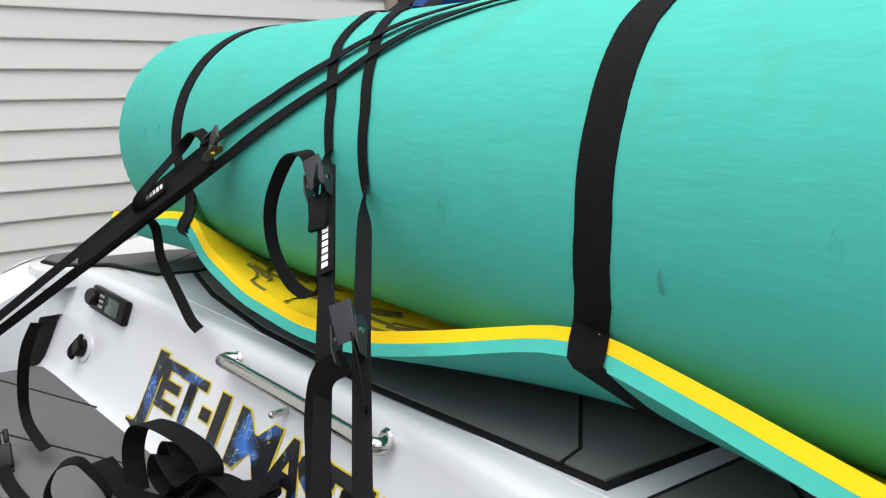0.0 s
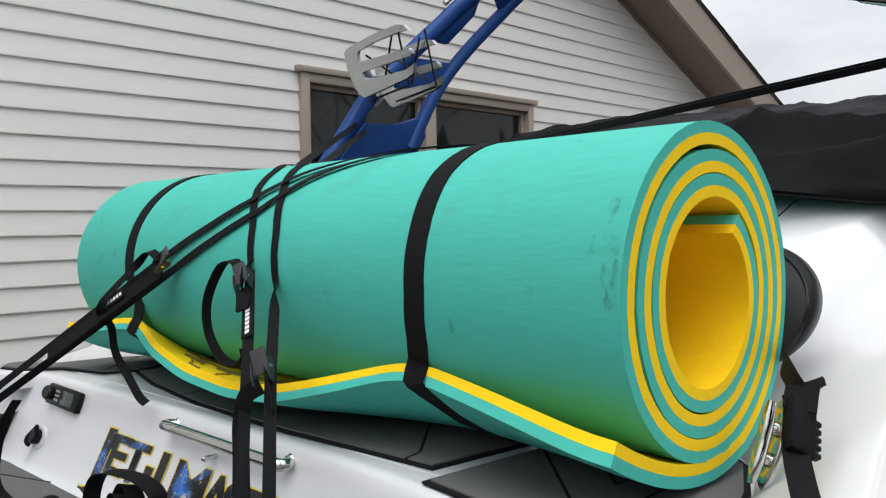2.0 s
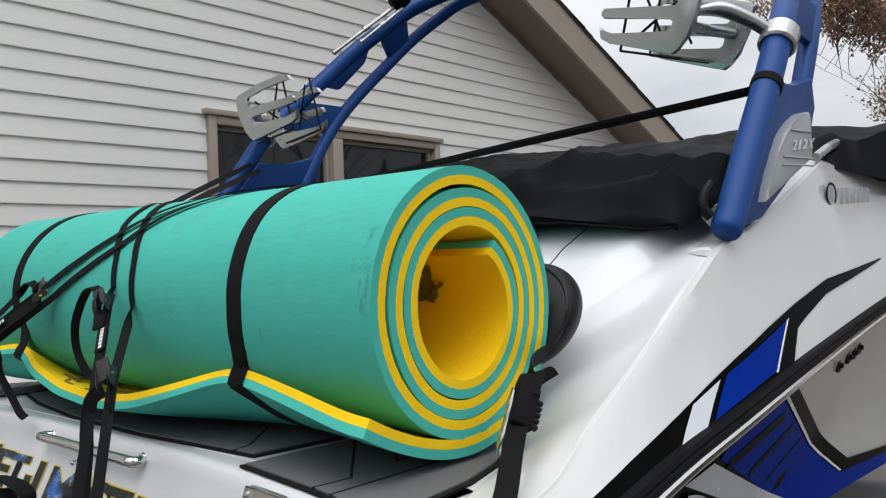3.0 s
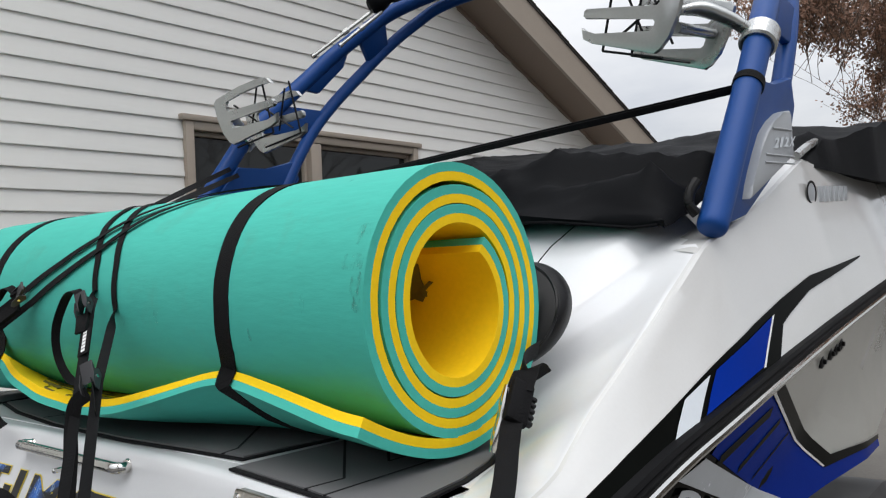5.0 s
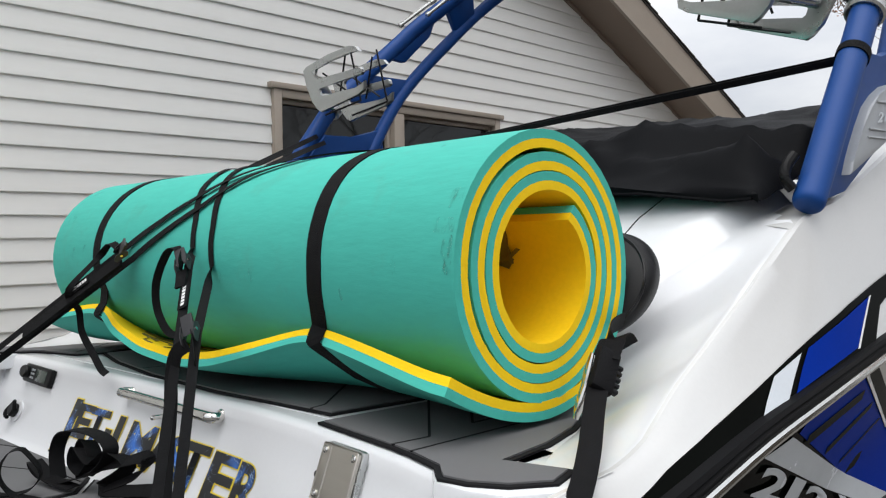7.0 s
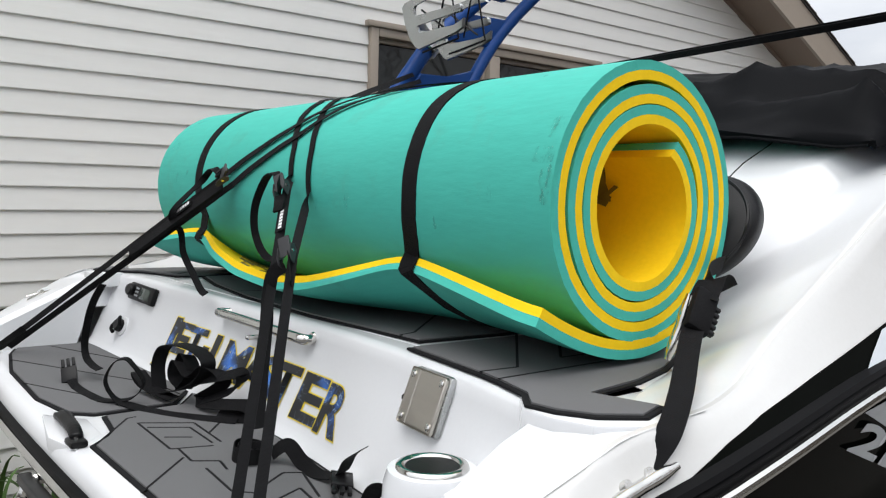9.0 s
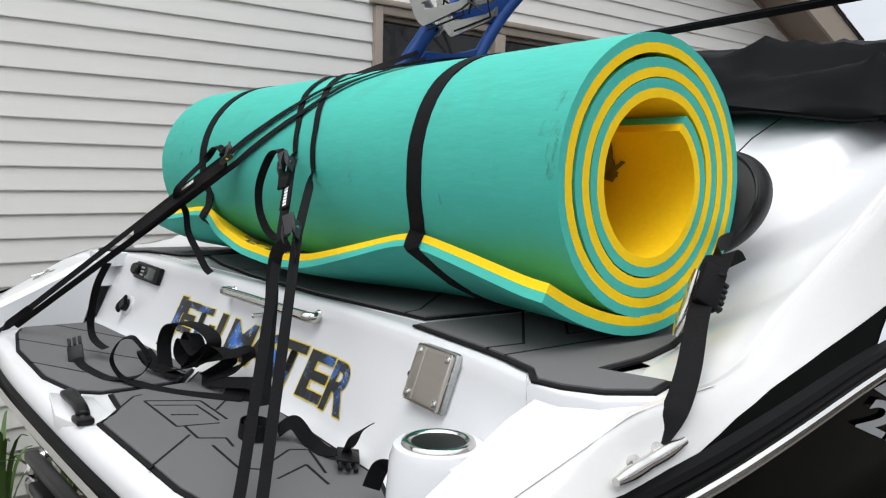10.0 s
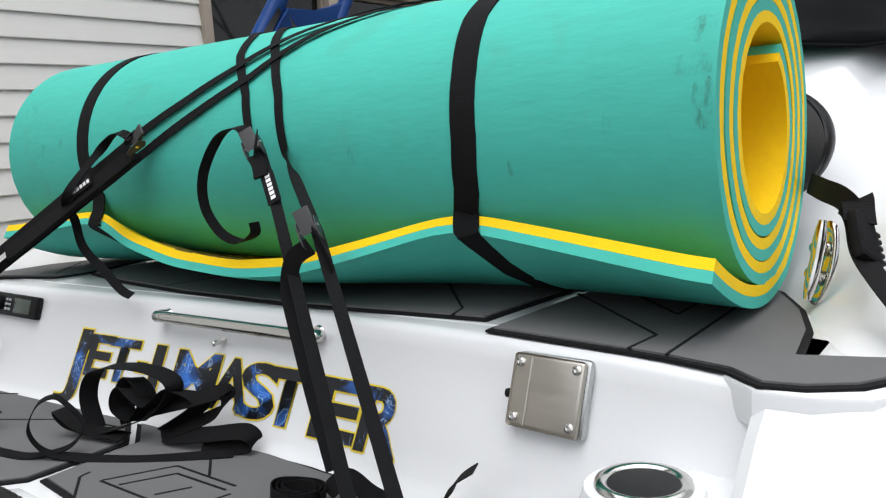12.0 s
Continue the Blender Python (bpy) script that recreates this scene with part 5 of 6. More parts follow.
board_rack((0.852, 1.215, 2.335), -5.3, 12.2, 3.5, (1.071, 1.262, 2.258), 0.93, 0.115)
board_rack((-1.00, 1.125, 2.305), 186.3, 4.9, -5.6, (-1.25, 1.275, 2.274), 0.96, 0.113, -1)

# folded light bar and sleeve on the arch
spar = thing("folded_bimini_arm", "folded aluminium bimini arms under a black sleeve on the tower", "awning arm", at=(-0.98, 1.75, 2.85))
for a_, b_ in (((-1.06, 1.55, 2.675), (-0.93, 1.84, 2.925)), ((-1.00, 1.67, 2.735), (-0.90, 1.85, 2.905))):
    bm = bmesh.new()
    tube(bm, [a_, b_], 0.009, 10)
    tube(bm, [Vector(a_).lerp(Vector(b_), 0.45), Vector(a_).lerp(Vector(b_), 0.53)], 0.014, 10)
    tube(bm, [Vector(a_) - Vector((0.006, 0.012, 0.010)), Vector(a_)], 0.013, 10)
    wpart("arm", bm, M_ALU, spar)
bm = bmesh.new()
pts = smooth_path([(-0.935, 1.81, 2.93), (-0.86, 1.93, 3.02), (-0.72, 2.05, 3.11), (-0.45, 2.22, 3.20), (-0.1, 2.33, 3.27), (0.4, 2.2, 3.22)], 6)
tube(bm, pts, [0.035 + 0.018 * abs(math.sin(0.8 * k)) for k in range(len(pts))], 12)
wpart("sleeve", bm, M_COVER, spar, "black fabric sleeve", smooth=1.0)

# ---- cockpit cover ----
FOLDS = [((0.45, 0.90), (0.80, 0.86), 0.035, 0.06), ((0.93, 0.88), (1.12, 1.02), 0.035, 0.06), ((1.0, 1.1), (0.3, 1.3), 0.022, 0.09), ((0.5, 1.5), (-0.4, 1.1), 0.025, 0.09), ((1.1, 1.25), (0.6, 1.6), 0.03, 0.09), ((0.0, 0.82), (0.4, 1.0), 0.03, 0.06), ((-0.8, 0.95), (-0.2, 0.84), 0.03, 0.06), ((1.08, 1.9), (0.5, 2.2), 0.035, 0.10)]


def cover_z(x, y):
    u = (x - XC) / 1.15
    edge = 1 - min(1, abs(u)) ** 4
    rise = table(y, [(0.74, 1.752), (0.80, 1.79), (0.95, 1.88), (1.25, 1.96), (1.7, 2.04), (2.2, 2.14), (2.6, 2.16), (3.4, 2.12), (4.6, 2.0)])
    side = table(y, [(0.74, 1.735), (1.2, 1.80), (1.7, 1.94), (2.1, 2.05), (2.6, 2.18), (3.4, 2.22), (4.6, 2.1)])
    z = lerp(side, rise, edge) - 0.028 * u * min(1, max(0, y - 0.85) * 2)
    z += 0.03 * noise.noise((x * 1.7, y * 1.9, 2)) * min(1, (y - 0.72) * 3)
    z += 0.030 * (1 - abs(noise.noise((x * 2.0 + y * 0.9, y * 2.3 - x * 0.7, 5)))) ** 4 * min(1, (y - 0.72) * 4)
    z += 0.012 * (1 - abs(noise.noise((x * 5.0 - y * 2.0, y * 4.5 + x * 1.5, 9)))) ** 4 * min(1, (y - 0.73) * 6)
    for (xa, ya), (xb, yb), h, w in FOLDS:
        t = max(0, min(1, ((x - xa) * (xb - xa) + (y - ya) * (yb - ya)) / ((xb - xa) ** 2 + (yb - ya) ** 2)))
        d = math.hypot(x - lerp(xa, xb, t), y - lerp(ya, yb, t))
        z += h * max(0, 1 - d / w) ** 1.4 * (1 - 0.5 * t)
    ruffle = max(0, 1 - (y - 0.74) / 0.30) * min(1, (y - 0.735) * 12)
    z += 0.018 * ruffle * math.sin(x * 13 + 3.0 * noise.noise((x * 2.5, y * 3.0, 4)) + 5 * y)
    z += 0.022 * ruffle * (1 - abs(noise.noise((x * 6.0, y * 7.0, 8)))) ** 3
    z += 0.075 * max(0, 1 - math.hypot((x - 0.91) / (0.20 if x < 0.91 else 0.07), (y - 0.88) / 0.10)) ** 1.3
    if x > 0.2:
        d = abs((y - 0.80) - 0.22 * (x - 0.2) - 0.12)
        z += 0.09 * max(0, 1 - d / 0.09) * min(1, (x - 0.2) * 3)
    return z


bm = bmesh.new()
rows = []
for i in range(111):
    t = i / 110
    y = 0.765 + 3.9 * t ** 1.6
    half = table(y, [(0.74, 1.06), (1.2, 1.09), (1.7, 1.12), (2.4, 1.20), (3.4, 1.16), (4.6, 0.8)])
    y_edge = lambda u: y + (0.022 * math.sin(7 * u + 1) + 0.05 * noise.noise((u * 4.0, 3.3, 1.0)) - 0.02) * max(0, 1 - i / 9)
    mid_row = [(XC + u * half, y_edge(u), cover_z(XC + u * half, y)) for u in [(-1 + 2 * k / 90) for k in range(91)]]
    skirt = table(y, CREASE) - 0.02 if y > 1.3 else min(mid_row[0][2], mid_row[-1][2]) - 0.02
    rows.append([(mid_row[0][0] - 0.015, mid_row[0][1], min(skirt, mid_row[0][2])), *mid_row, (mid_row[-1][0] + 0.015, mid_row[-1][1], min(skirt, mid_row[-1][2]))])
hem_z = lambda x: table(x, [(-1.3, 1.745), (-0.9, 1.735), (0.3, 1.795), (0.58, 1.780), (0.7, 1.763), (0.9, 1.738), (1.0, 1.741), (1.09, 1.755)])
first = [(x, y - 0.010, max(hem_z(x) + 0.01, z - 0.015)) for x, y, z in rows[0]]
hem = [(x, y - 0.006, min(hem_z(x), z - 0.004)) for x, y, z in rows[0]]
grid(bm, [hem, first] + rows)
cover = tagged(part("cockpit_cover", bm, M_COVER, None, smooth=1.0), "black canvas cockpit cover draped in folds over the seats", "boat cover")
cover = bpy.data.objects["cockpit_cover"]
bm = bmesh.new()
tube(bm, [(x, y - 0.002, z) for x, y, z in hem[1:-1]], 0.0045, 6)
under(part("hem", bm, M_COVER, None, "rolled canvas hem"), cover)
bm = bmesh.new()
tube(bm, smooth_path([(1.035, 0.86, 1.845), (1.022, 0.842, 1.815), (1.022, 0.835, 1.785), (1.035, 0.845, 1.762)], 4), 0.013, 10)
under(part("cover_tie", bm, M_PLASTIC, None, "black plastic cover tie"), cover)
# windscreen frame peeking out from under the cover
bm = bmesh.new()
tube(bm, smooth_path([(1.05, 1.62, 1.958), (1.045, 1.76, 1.998), (1.03, 1.92, 2.03)], 5), 0.014, 10)
ws = thing("windscreen_frame", "bare aluminium windscreen frame beside the cockpit cover", "windscreen", at=(1.05, 1.62, 1.95))
wpart("rail", bm, M_ALU, ws)
# hatch recess and seam on the bulkhead
bm = bmesh.new()
tube(bm, [(0.73, 0.79, 1.752), (0.71, 0.70, 1.70), (0.69, 0.60, 1.62)], 0.0015, 6)
wpart("hatch_seam", bm, M_RUBBER, boat)
# thru-hull drains
for y, z in ((1.543, 1.326), (1.642, 1.339), (1.710, 1.346), (1.765, 1.357)):
    d = thing("hull_drain", "black plastic drain fitting on the grey hull side", "drain", "hull drains", at=(XC + hull_x(y, z), y, z))
    bm = bmesh.new()
    m = Matrix.Translation((XC + hull_x(y, z), y, z)) @ pose(0, 0, 0, 0, 90, 0)
    lathe(bm, [(0.021, -0.012), (0.021, 0.004), (0.017, 0.007), (0.008, 0.008), (0.007, 0.016), (0.0, 0.017)], m, 20)
    wpart("flange", bm, M_PLASTIC, d)


# ---- loose strap ends, buckles and the heap on the platform ----
def loose(name, label, pts, wide, width=0.0195, n=8, category="strap", thick=0.0018):
    b = bmesh.new()
    sp = smooth_path(pts, n)
    if isinstance(wide, list):
        wide = smooth_path(wide, n)
    ribbon(b, sp, wide, width, thick)
    return tagged(part(name, b, M_STRAP, None, smooth=1.2), label, category)


def frame_from(at, along_, out_):
    t, o = Vector(along_).normalized(), Vector(out_).normalized()
    s = t.cross(o).normalized()
    o = s.cross(t)
    return Matrix(((t.x, s.x, o.x, at[0]), (t.y, s.y, o.y, at[1]), (t.z, s.z, o.z, at[2]), (0, 0, 0, 1)))


def cam_buckle(at, along_, out_, label="dark metal cam buckle on a black strap", scale=1.0):
    """A cam buckle: two cheeks, a pin and a thumb lever."""
    c = thing("cam_buckle", label, "buckle", "cam buckles", at=tuple(at))
    m = frame_from(at, along_, out_) @ Matrix.Scale(scale, 4)
    for s in (-1, 1):
        b = bmesh.new()
        prism(b, [(-0.024, -0.004), (0.016, -0.006), (0.026, 0.004), (0.018, 0.016), (-0.010, 0.014), (-0.024, 0.006)], m @ Matrix(((1, 0, 0, 0), (0, 0, 1, s * 0.0155 - 0.001), (0, 1, 0, 0), (0, 0, 0, 1))), 0.002)
        wpart("cheek", b, M_GALV, c)
    b = bmesh.new()
    tube(b, [m @ Vector((0.004, -0.018, 0.006)), m @ Vector((0.004, 0.018, 0.006))], 0.0036, 10)
    wpart("pin", b, M_STEEL, c, "bright steel pin")
    b = bmesh.new()
    prism(b, [(-0.004, 0.006), (0.012, 0.014), (0.036, 0.024), (0.038, 0.020), (0.014, 0.004)], m @ Matrix(((1, 0, 0, 0), (0, 0, 1, -0.013), (0, 1, 0, 0), (0, 0, 0, 1))), 0.026, 0.001)
    wpart("lever", b, M_GALV, c)
    return c


def side_buckle(at, along_, out_, label="black plastic side-release buckle on a loose strap"):
    c = thing("side_buckle", label, "buckle", at=tuple(at))
    m = frame_from(at, along_, out_)
    b = bmesh.new()
    add_box(b, (-0.03, -0.021, -0.006), (0.018, 0.021, 0.006), 0.004, m)
    wpart("body", b, M_PLASTIC, c)
    for s in (-0.014, 0.0, 0.014):
        b = bmesh.new()
        add_box(b, (0.019, s - 0.0045, -0.004), (0.044, s + 0.0045, 0.004), 0.002, m)
        wpart("prong", b, M_PLASTIC, c)
    b = bmesh.new()
    add_box(b, (-0.042, -0.021, -0.003), (-0.031, 0.021, 0.003), 0.002, m)
    wpart("bar", b, M_PLASTIC, c)
    return c


def tag_bars(at, along_, out_, length=0.055, parent=None):
    """A woven label whose small print shows only as white bars."""
    c = thing("strap_label", "black woven strap label with small white print", "label", "strap labels", at=tuple(at))
    m = frame_from(at, along_, out_)
    b = bmesh.new()
    add_box(b, (-length / 2 - 0.006, -0.0125, 0.0002), (length / 2 + 0.006, 0.0125, 0.0022), 0.0004, m)
    wpart("backing", b, M_STRAP, c)
    for k in range(6):
        b = bmesh.new()
        x0 = -length / 2 + length * k / 6
        add_box(b, (x0, -0.0045, 0.0023), (x0 + length / 6 * 0.72, 0.0045, 0.0027), 0, m)
        wpart("print_bar", b, M_TAG, c)
    return c


A_DIR, B_DIR = (TAG_A - BUCKLE_A).normalized(), (LOW_B - BUCKLE_B).normalized()
A0_, B0_ = BUCKLE_A - A_DIR * 0.05, BUCKLE_B - B_DIR * 0.20
OUT = Vector((0.35, -0.85, 0.4))
cam_buckle(A0_ + A_DIR * 0.05 + Vector((0, -0.012, 0)), -A_DIR, OUT)
cam_buckle(B0_ + B_DIR * 0.20 + Vector((-0.004, -0.01, 0.0)), -B_DIR, OUT)
tag_bars(A0_ + A_DIR * 0.165 + Vector((0.002, -0.003, 0.001)), A_DIR, OUT, 0.07)
loose("strap_loop", "loose looped end of a black tie-down strap", [A0_ + A_DIR * 0.03 + Vector((0, -0.02, 0)), (0.035, -0.187, 1.645), (-0.041, -0.172, 1.632), (-0.10, -0.17, 1.565), (-0.112, -0.165, 1.50), (-0.078, -0.16, 1.448), (-0.03, -0.155, 1.432), (0.012, -0.155, 1.448), (0.018, -0.16, 1.47)], (0.72, 0.65, 0.2))
loose("strap_end", "short frayed strap end at a buckle", [A0_ + A_DIR * 0.055 + Vector((0, -0.015, 0)), A0_ + A_DIR * 0.06 + Vector((0.02, -0.03, 0.012)), A0_ + A_DIR * 0.06 + Vector((0.045, -0.045, 0.032))], (0.3, -0.4, -0.85), 0.022)
loose("strap_wrap", "folded strap end knotted below a buckle", [A0_ + A_DIR * 0.07 + Vector((-0.006, -0.012, 0)), A0_ + A_DIR * 0.10 + Vector((0.004, -0.016, 0)), A0_ + A_DIR * 0.13 + Vector((-0.004, -0.012, 0))], (0.9, 0.35, 0.1), 0.026, thick=0.006)
loose("strap_end", "short strap end at the lower buckle", [B0_ + B_DIR * 0.20 + Vector((0, -0.012, 0.004)), B0_ + B_DIR * 0.21 + Vector((0.025, -0.02, -0.012)), B0_ + B_DIR * 0.22 + Vector((0.05, -0.03, -0.036))], (0.5, -0.4, 0.75), 0.022)
q = B0_ + B_DIR * 0.22
loose("strap_loop", "loose strap tail hanging from the lower buckle", [q + Vector((-0.01, -0.012, -0.005)), q + Vector((-0.035, -0.025, -0.025)), q + Vector((-0.045, -0.03, -0.07)), q + Vector((-0.02, -0.045, -0.12)), q + Vector((0.05, -0.09, -0.20)), q + Vector((0.13, -0.14, -0.285))], (0.85, 0.45, -0.1), 0.028)
# diagonal pair: buckle, label and hanging tails
C0_ = Vector((-0.335, -0.138, 1.622))
C_DIR = (HOOK_PORT - C0_).normalized()
OUT_C = Vector((0.3, -0.8, 0.5))
cam_buckle(C0_ + Vector((0.0, -0.012, 0.010)), -C_DIR, OUT_C)
tag_bars(C0_ + C_DIR * 0.17 + Vector((0, -0.006, 0.012)), C_DIR, OUT_C, 0.06)
loose("strap_loop", "loose loop of strap above the diagonal buckle", [C0_ + Vector((0.0, -0.02, 0.02)), C0_ + Vector((-0.05, -0.02, 0.035)), C0_ + Vector((-0.12, -0.02, 0.0)), C0_ + C_DIR * 0.19 + Vector((0.0, -0.02, 0.01)), (-0.55, -0.18, 1.47), (-0.53, -0.18, 1.41), (-0.45, -0.185, 1.36), (-0.39, -0.188, 1.322), (-0.354, -0.189, 1.312)], (0.75, 0.6, 0.25))
loose("strap_wrap", "several strap layers bunched along the diagonal tie-down", [C0_ + C_DIR * 0.02, C0_ + C_DIR * 0.14 + Vector((0, -0.004, -0.004)), C0_ + C_DIR * 0.32 + Vector((0, 0, -0.004)), C0_ + C_DIR * 0.40], (0.35, 0.45, 0.75), 0.036, thick=0.010)
loose("strap_tail", "strap tail hanging from the diagonal tie-down", [(-0.505, -0.415, 1.335), (-0.57, -0.42, 1.28), (-0.622, -0.42, 1.22), (-0.652, -0.42, 1.15), (-0.635, -0.42, 1.112), (-0.575, -0.42, 1.100), (-0.515, -0.421, 1.100)], (0.5, 0.8, 0.2), 0.020)
loose("hook_loop", "strap loop and hook at the port stern corner", [HOOK_PORT - C_DIR * 0.12, HOOK_PORT, HOOK_PORT + Vector((-0.02, -0.03, -0.03)), HOOK_PORT + Vector((-0.02, -0.04, -0.09))], (0.7, 0.5, 0.3), 0.026)

# strap heap
P0 = PLAT + 0.006
side_buckle((-0.572, -0.484, P0 + 0.022), (-0.3, 0.05, 0.35), (0.5, -0.5, 0.9))
loose("loose_strap", "long black strap curling across the grey platform", [(-0.548, -0.486, P0 + 0.008), (-0.48, -0.49, P0 + 0.001), (-0.38, -0.485, P0), (-0.30, -0.47, P0 + 0.002), (-0.243, -0.425, P0 + 0.015), (-0.226, -0.403, P0 + 0.055), (-0.243, -0.425, P0 + 0.100), (-0.255, -0.440, P0 + 0.113), (-0.272, -0.462, P0 + 0.100), (-0.284, -0.477, P0 + 0.055), (-0.268, -0.458, P0 + 0.012), (-0.20, -0.43, P0 + 0.002), (-0.10, -0.385, P0), (0.0, -0.32, P0 + 0.002), (0.05, -0.285, P0 + 0.004)], [(0.1, 1, 0.25)] * 3 + [(-0.78, 0.62, 0.1)] * 8 + [(0.1, 1, 0.3)] * 4, 0.023)
loose("loose_strap", "black strap looped in a tangled heap on the platform", [(-0.30, -0.335, P0 + 0.01), (-0.325, -0.33, P0 + 0.07), (-0.305, -0.32, P0 + 0.12), (-0.24, -0.31, P0 + 0.138), (-0.14, -0.30, P0 + 0.138), (-0.09, -0.295, P0 + 0.115), (-0.12, -0.30, P0 + 0.07), (-0.20, -0.32, P0 + 0.03), (-0.29, -0.35, P0 + 0.012), (-0.36, -0.37, P0 + 0.05), (-0.33, -0.36, P0 + 0.02), (-0.2, -0.34, P0 + 0.01)], (0.25, 1, 0.1), 0.036)
loose("loose_strap", "black strap looped in a tangled heap on the platform", [(-0.24, -0.30, P0 + 0.02), (-0.25, -0.30, P0 + 0.08), (-0.21, -0.30, P0 + 0.115), (-0.17, -0.30, P0 + 0.08), (-0.20, -0.31, P0 + 0.035), (-0.24, -0.32, P0 + 0.06), (-0.21, -0.32, P0 + 0.10), (-0.15, -0.31, P0 + 0.07), (-0.10, -0.29, P0 + 0.10), (-0.05, -0.27, P0 + 0.075), (-0.13, -0.30, P0 + 0.02)], (0.4, 0.85, -0.2), 0.034)
loose("loose_strap", "black strap looped in a tangled heap on the platform", [(-0.17, -0.30, P0 + 0.055), (-0.06, -0.28, P0 + 0.085), (0.0, -0.25, P0 + 0.10), (-0.02, -0.26, P0 + 0.06), (-0.12, -0.30, P0 + 0.015), (-0.02, -0.29, P0 + 0.028), (0.06, -0.265, P0 + 0.038), (0.07, -0.262, P0 + 0.015), (-0.02, -0.30, P0 + 0.008)], (0.1, 0.75, 0.6), 0.034)
coil = [Vector((0.30 + (0.052 - 0.0006 * k) * math.cos(0.42 * k), -0.375 + (0.036 - 0.0005 * k) * math.sin(0.42 * k), P0 + 0.014 + 0.002 * math.sin(k))) for k in range(46)]
loose("strap_coil", "coiled black strap end lying on the platform", coil, (0, 0.15, 1), 0.03, 2)
loose("loose_strap", "black strap running from the coil to a buckle", [(0.34, -0.35, P0 + 0.016), (0.36, -0.325, P0 + 0.035), (0.40, -0.315, P0 + 0.01), (0.46, -0.315, P0 + 0.003), (0.52, -0.305, P0 + 0.018), (0.545, -0.298, P0 + 0.055), (0.575, -0.29, P0 + 0.078)], [(-0.3, 0.5, 0.7)] * 3 + [(0, 1, 0.3)] * 4, 0.03)
side_buckle((0.545, -0.315, P0 + 0.012), (0.8, -0.5, -0.1), (0, 0.2, 1), "black side-release buckle lying on the platform pad")
loose("loose_strap", "short black strap end standing by the cup holder", [(0.70, -0.37, P0 + 0.02), (0.715, -0.36, P0 + 0.06), (0.745, -0.35, P0 + 0.075), (0.76, -0.345, P0 + 0.05)], (0.5, 0.8, 0), 0.03)

# starboard tie-down from the cleat, over the coaming, behind the roll
loose("side_strap", "black tie-down strap from the starboard cleat behind the roll", [(1.136, -0.245, 1.248), (1.139, -0.205, 1.270), (1.135, -0.165, 1.297), (1.10, -0.09, 1.334), (1.042, 0.01, 1.376), (1.008, 0.075, 1.406), (0.990, 0.125, 1.447), (0.968, 0.165, 1.474), (0.922, 0.25, 1.482), (0.880, 0.36, 1.484)], [(0.45, 0.85, 0.1)] * 5 + [(0.6, 0.7, 0.0)] * 2 + [(0.2, 0.2, 0.95)] * 3, 0.036)
rb = thing("ratchet_buckle", "black buckle with folded webbing on the starboard strap", "buckle", at=(1.0, 0.098, 1.42))
m = frame_from((1.000, 0.098, 1.420), (-0.25, 0.72, 0.65), (0.85, -0.45, 0.3))
bm = bmesh.new()
add_box(bm, (-0.045, -0.022, -0.002), (0.045, 0.022, 0.018), 0.007, m)
wpart("folded_webbing", bm, M_STRAP, rb)
for k in range(5):
    bm = bmesh.new()
    add_box(bm, (-0.038 + 0.013 * k, 0.016, 0.004), (-0.030 + 0.013 * k, 0.030, 0.016), 0.002, m)
    wpart("tooth", bm, M_PLASTIC, rb)
loose("side_strap", "second strap layer lying over the coaming fold", [(1.0, 0.11, 1.446), (0.99, 0.15, 1.472), (0.985, 0.185, 1.468), (0.98, 0.21, 1.452)], (0.5, 0.7, 0.2), 0.045)

# marker scribbles on the yellow flap
def flap_top(x, t):
    """A point on the flap's yellow face; t is 0 under the roll and 1 at the free edge."""
    mid = sheet_mid(x)[-15:]
    f = t * 14
    k = min(13, int(f))
    p = mid[k].lerp(mid[k + 1], f - k)
    d = (mid[k + 1] - mid[k]).normalized()
    q = p - Vector((-d.y, d.x)) * (TH / 2 + 0.0007)
    return Vector((x, q.x, q.y))


scrib = thing("marker_scribble", "dark marker scribbles on the yellow flap of the mat", "marking", at=tuple(flap_top(-0.1, 0.9)))
random.seed(5)
for k in range(30):
    x0 = random.uniform(-0.50, 0.12)
    t0 = random.uniform(0.62, 0.90)
    dx, dt = random.uniform(0.06, 0.17), random.uniform(-0.22, 0.22)
    bm = bmesh.new()
    ribbon(bm, [flap_top(x0 + dx * j / 5, min(0.97, max(0.5, t0 + dt * j / 5 + 0.012 * math.sin(j * 2.1 + k)))) for j in range(6)], (0, 1, 0.2), random.uniform(0.006, 0.014), 0.0004)
    wpart("stroke", bm, M_INK, scrib)
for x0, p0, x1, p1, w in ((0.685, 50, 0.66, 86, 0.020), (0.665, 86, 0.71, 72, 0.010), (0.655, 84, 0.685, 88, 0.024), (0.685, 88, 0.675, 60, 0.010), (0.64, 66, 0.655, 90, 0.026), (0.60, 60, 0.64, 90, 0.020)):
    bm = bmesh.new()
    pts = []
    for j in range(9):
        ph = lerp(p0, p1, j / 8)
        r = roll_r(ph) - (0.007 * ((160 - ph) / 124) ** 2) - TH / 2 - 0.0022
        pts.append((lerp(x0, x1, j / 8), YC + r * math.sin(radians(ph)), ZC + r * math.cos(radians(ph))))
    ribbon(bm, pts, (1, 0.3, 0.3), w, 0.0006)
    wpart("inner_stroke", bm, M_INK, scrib)
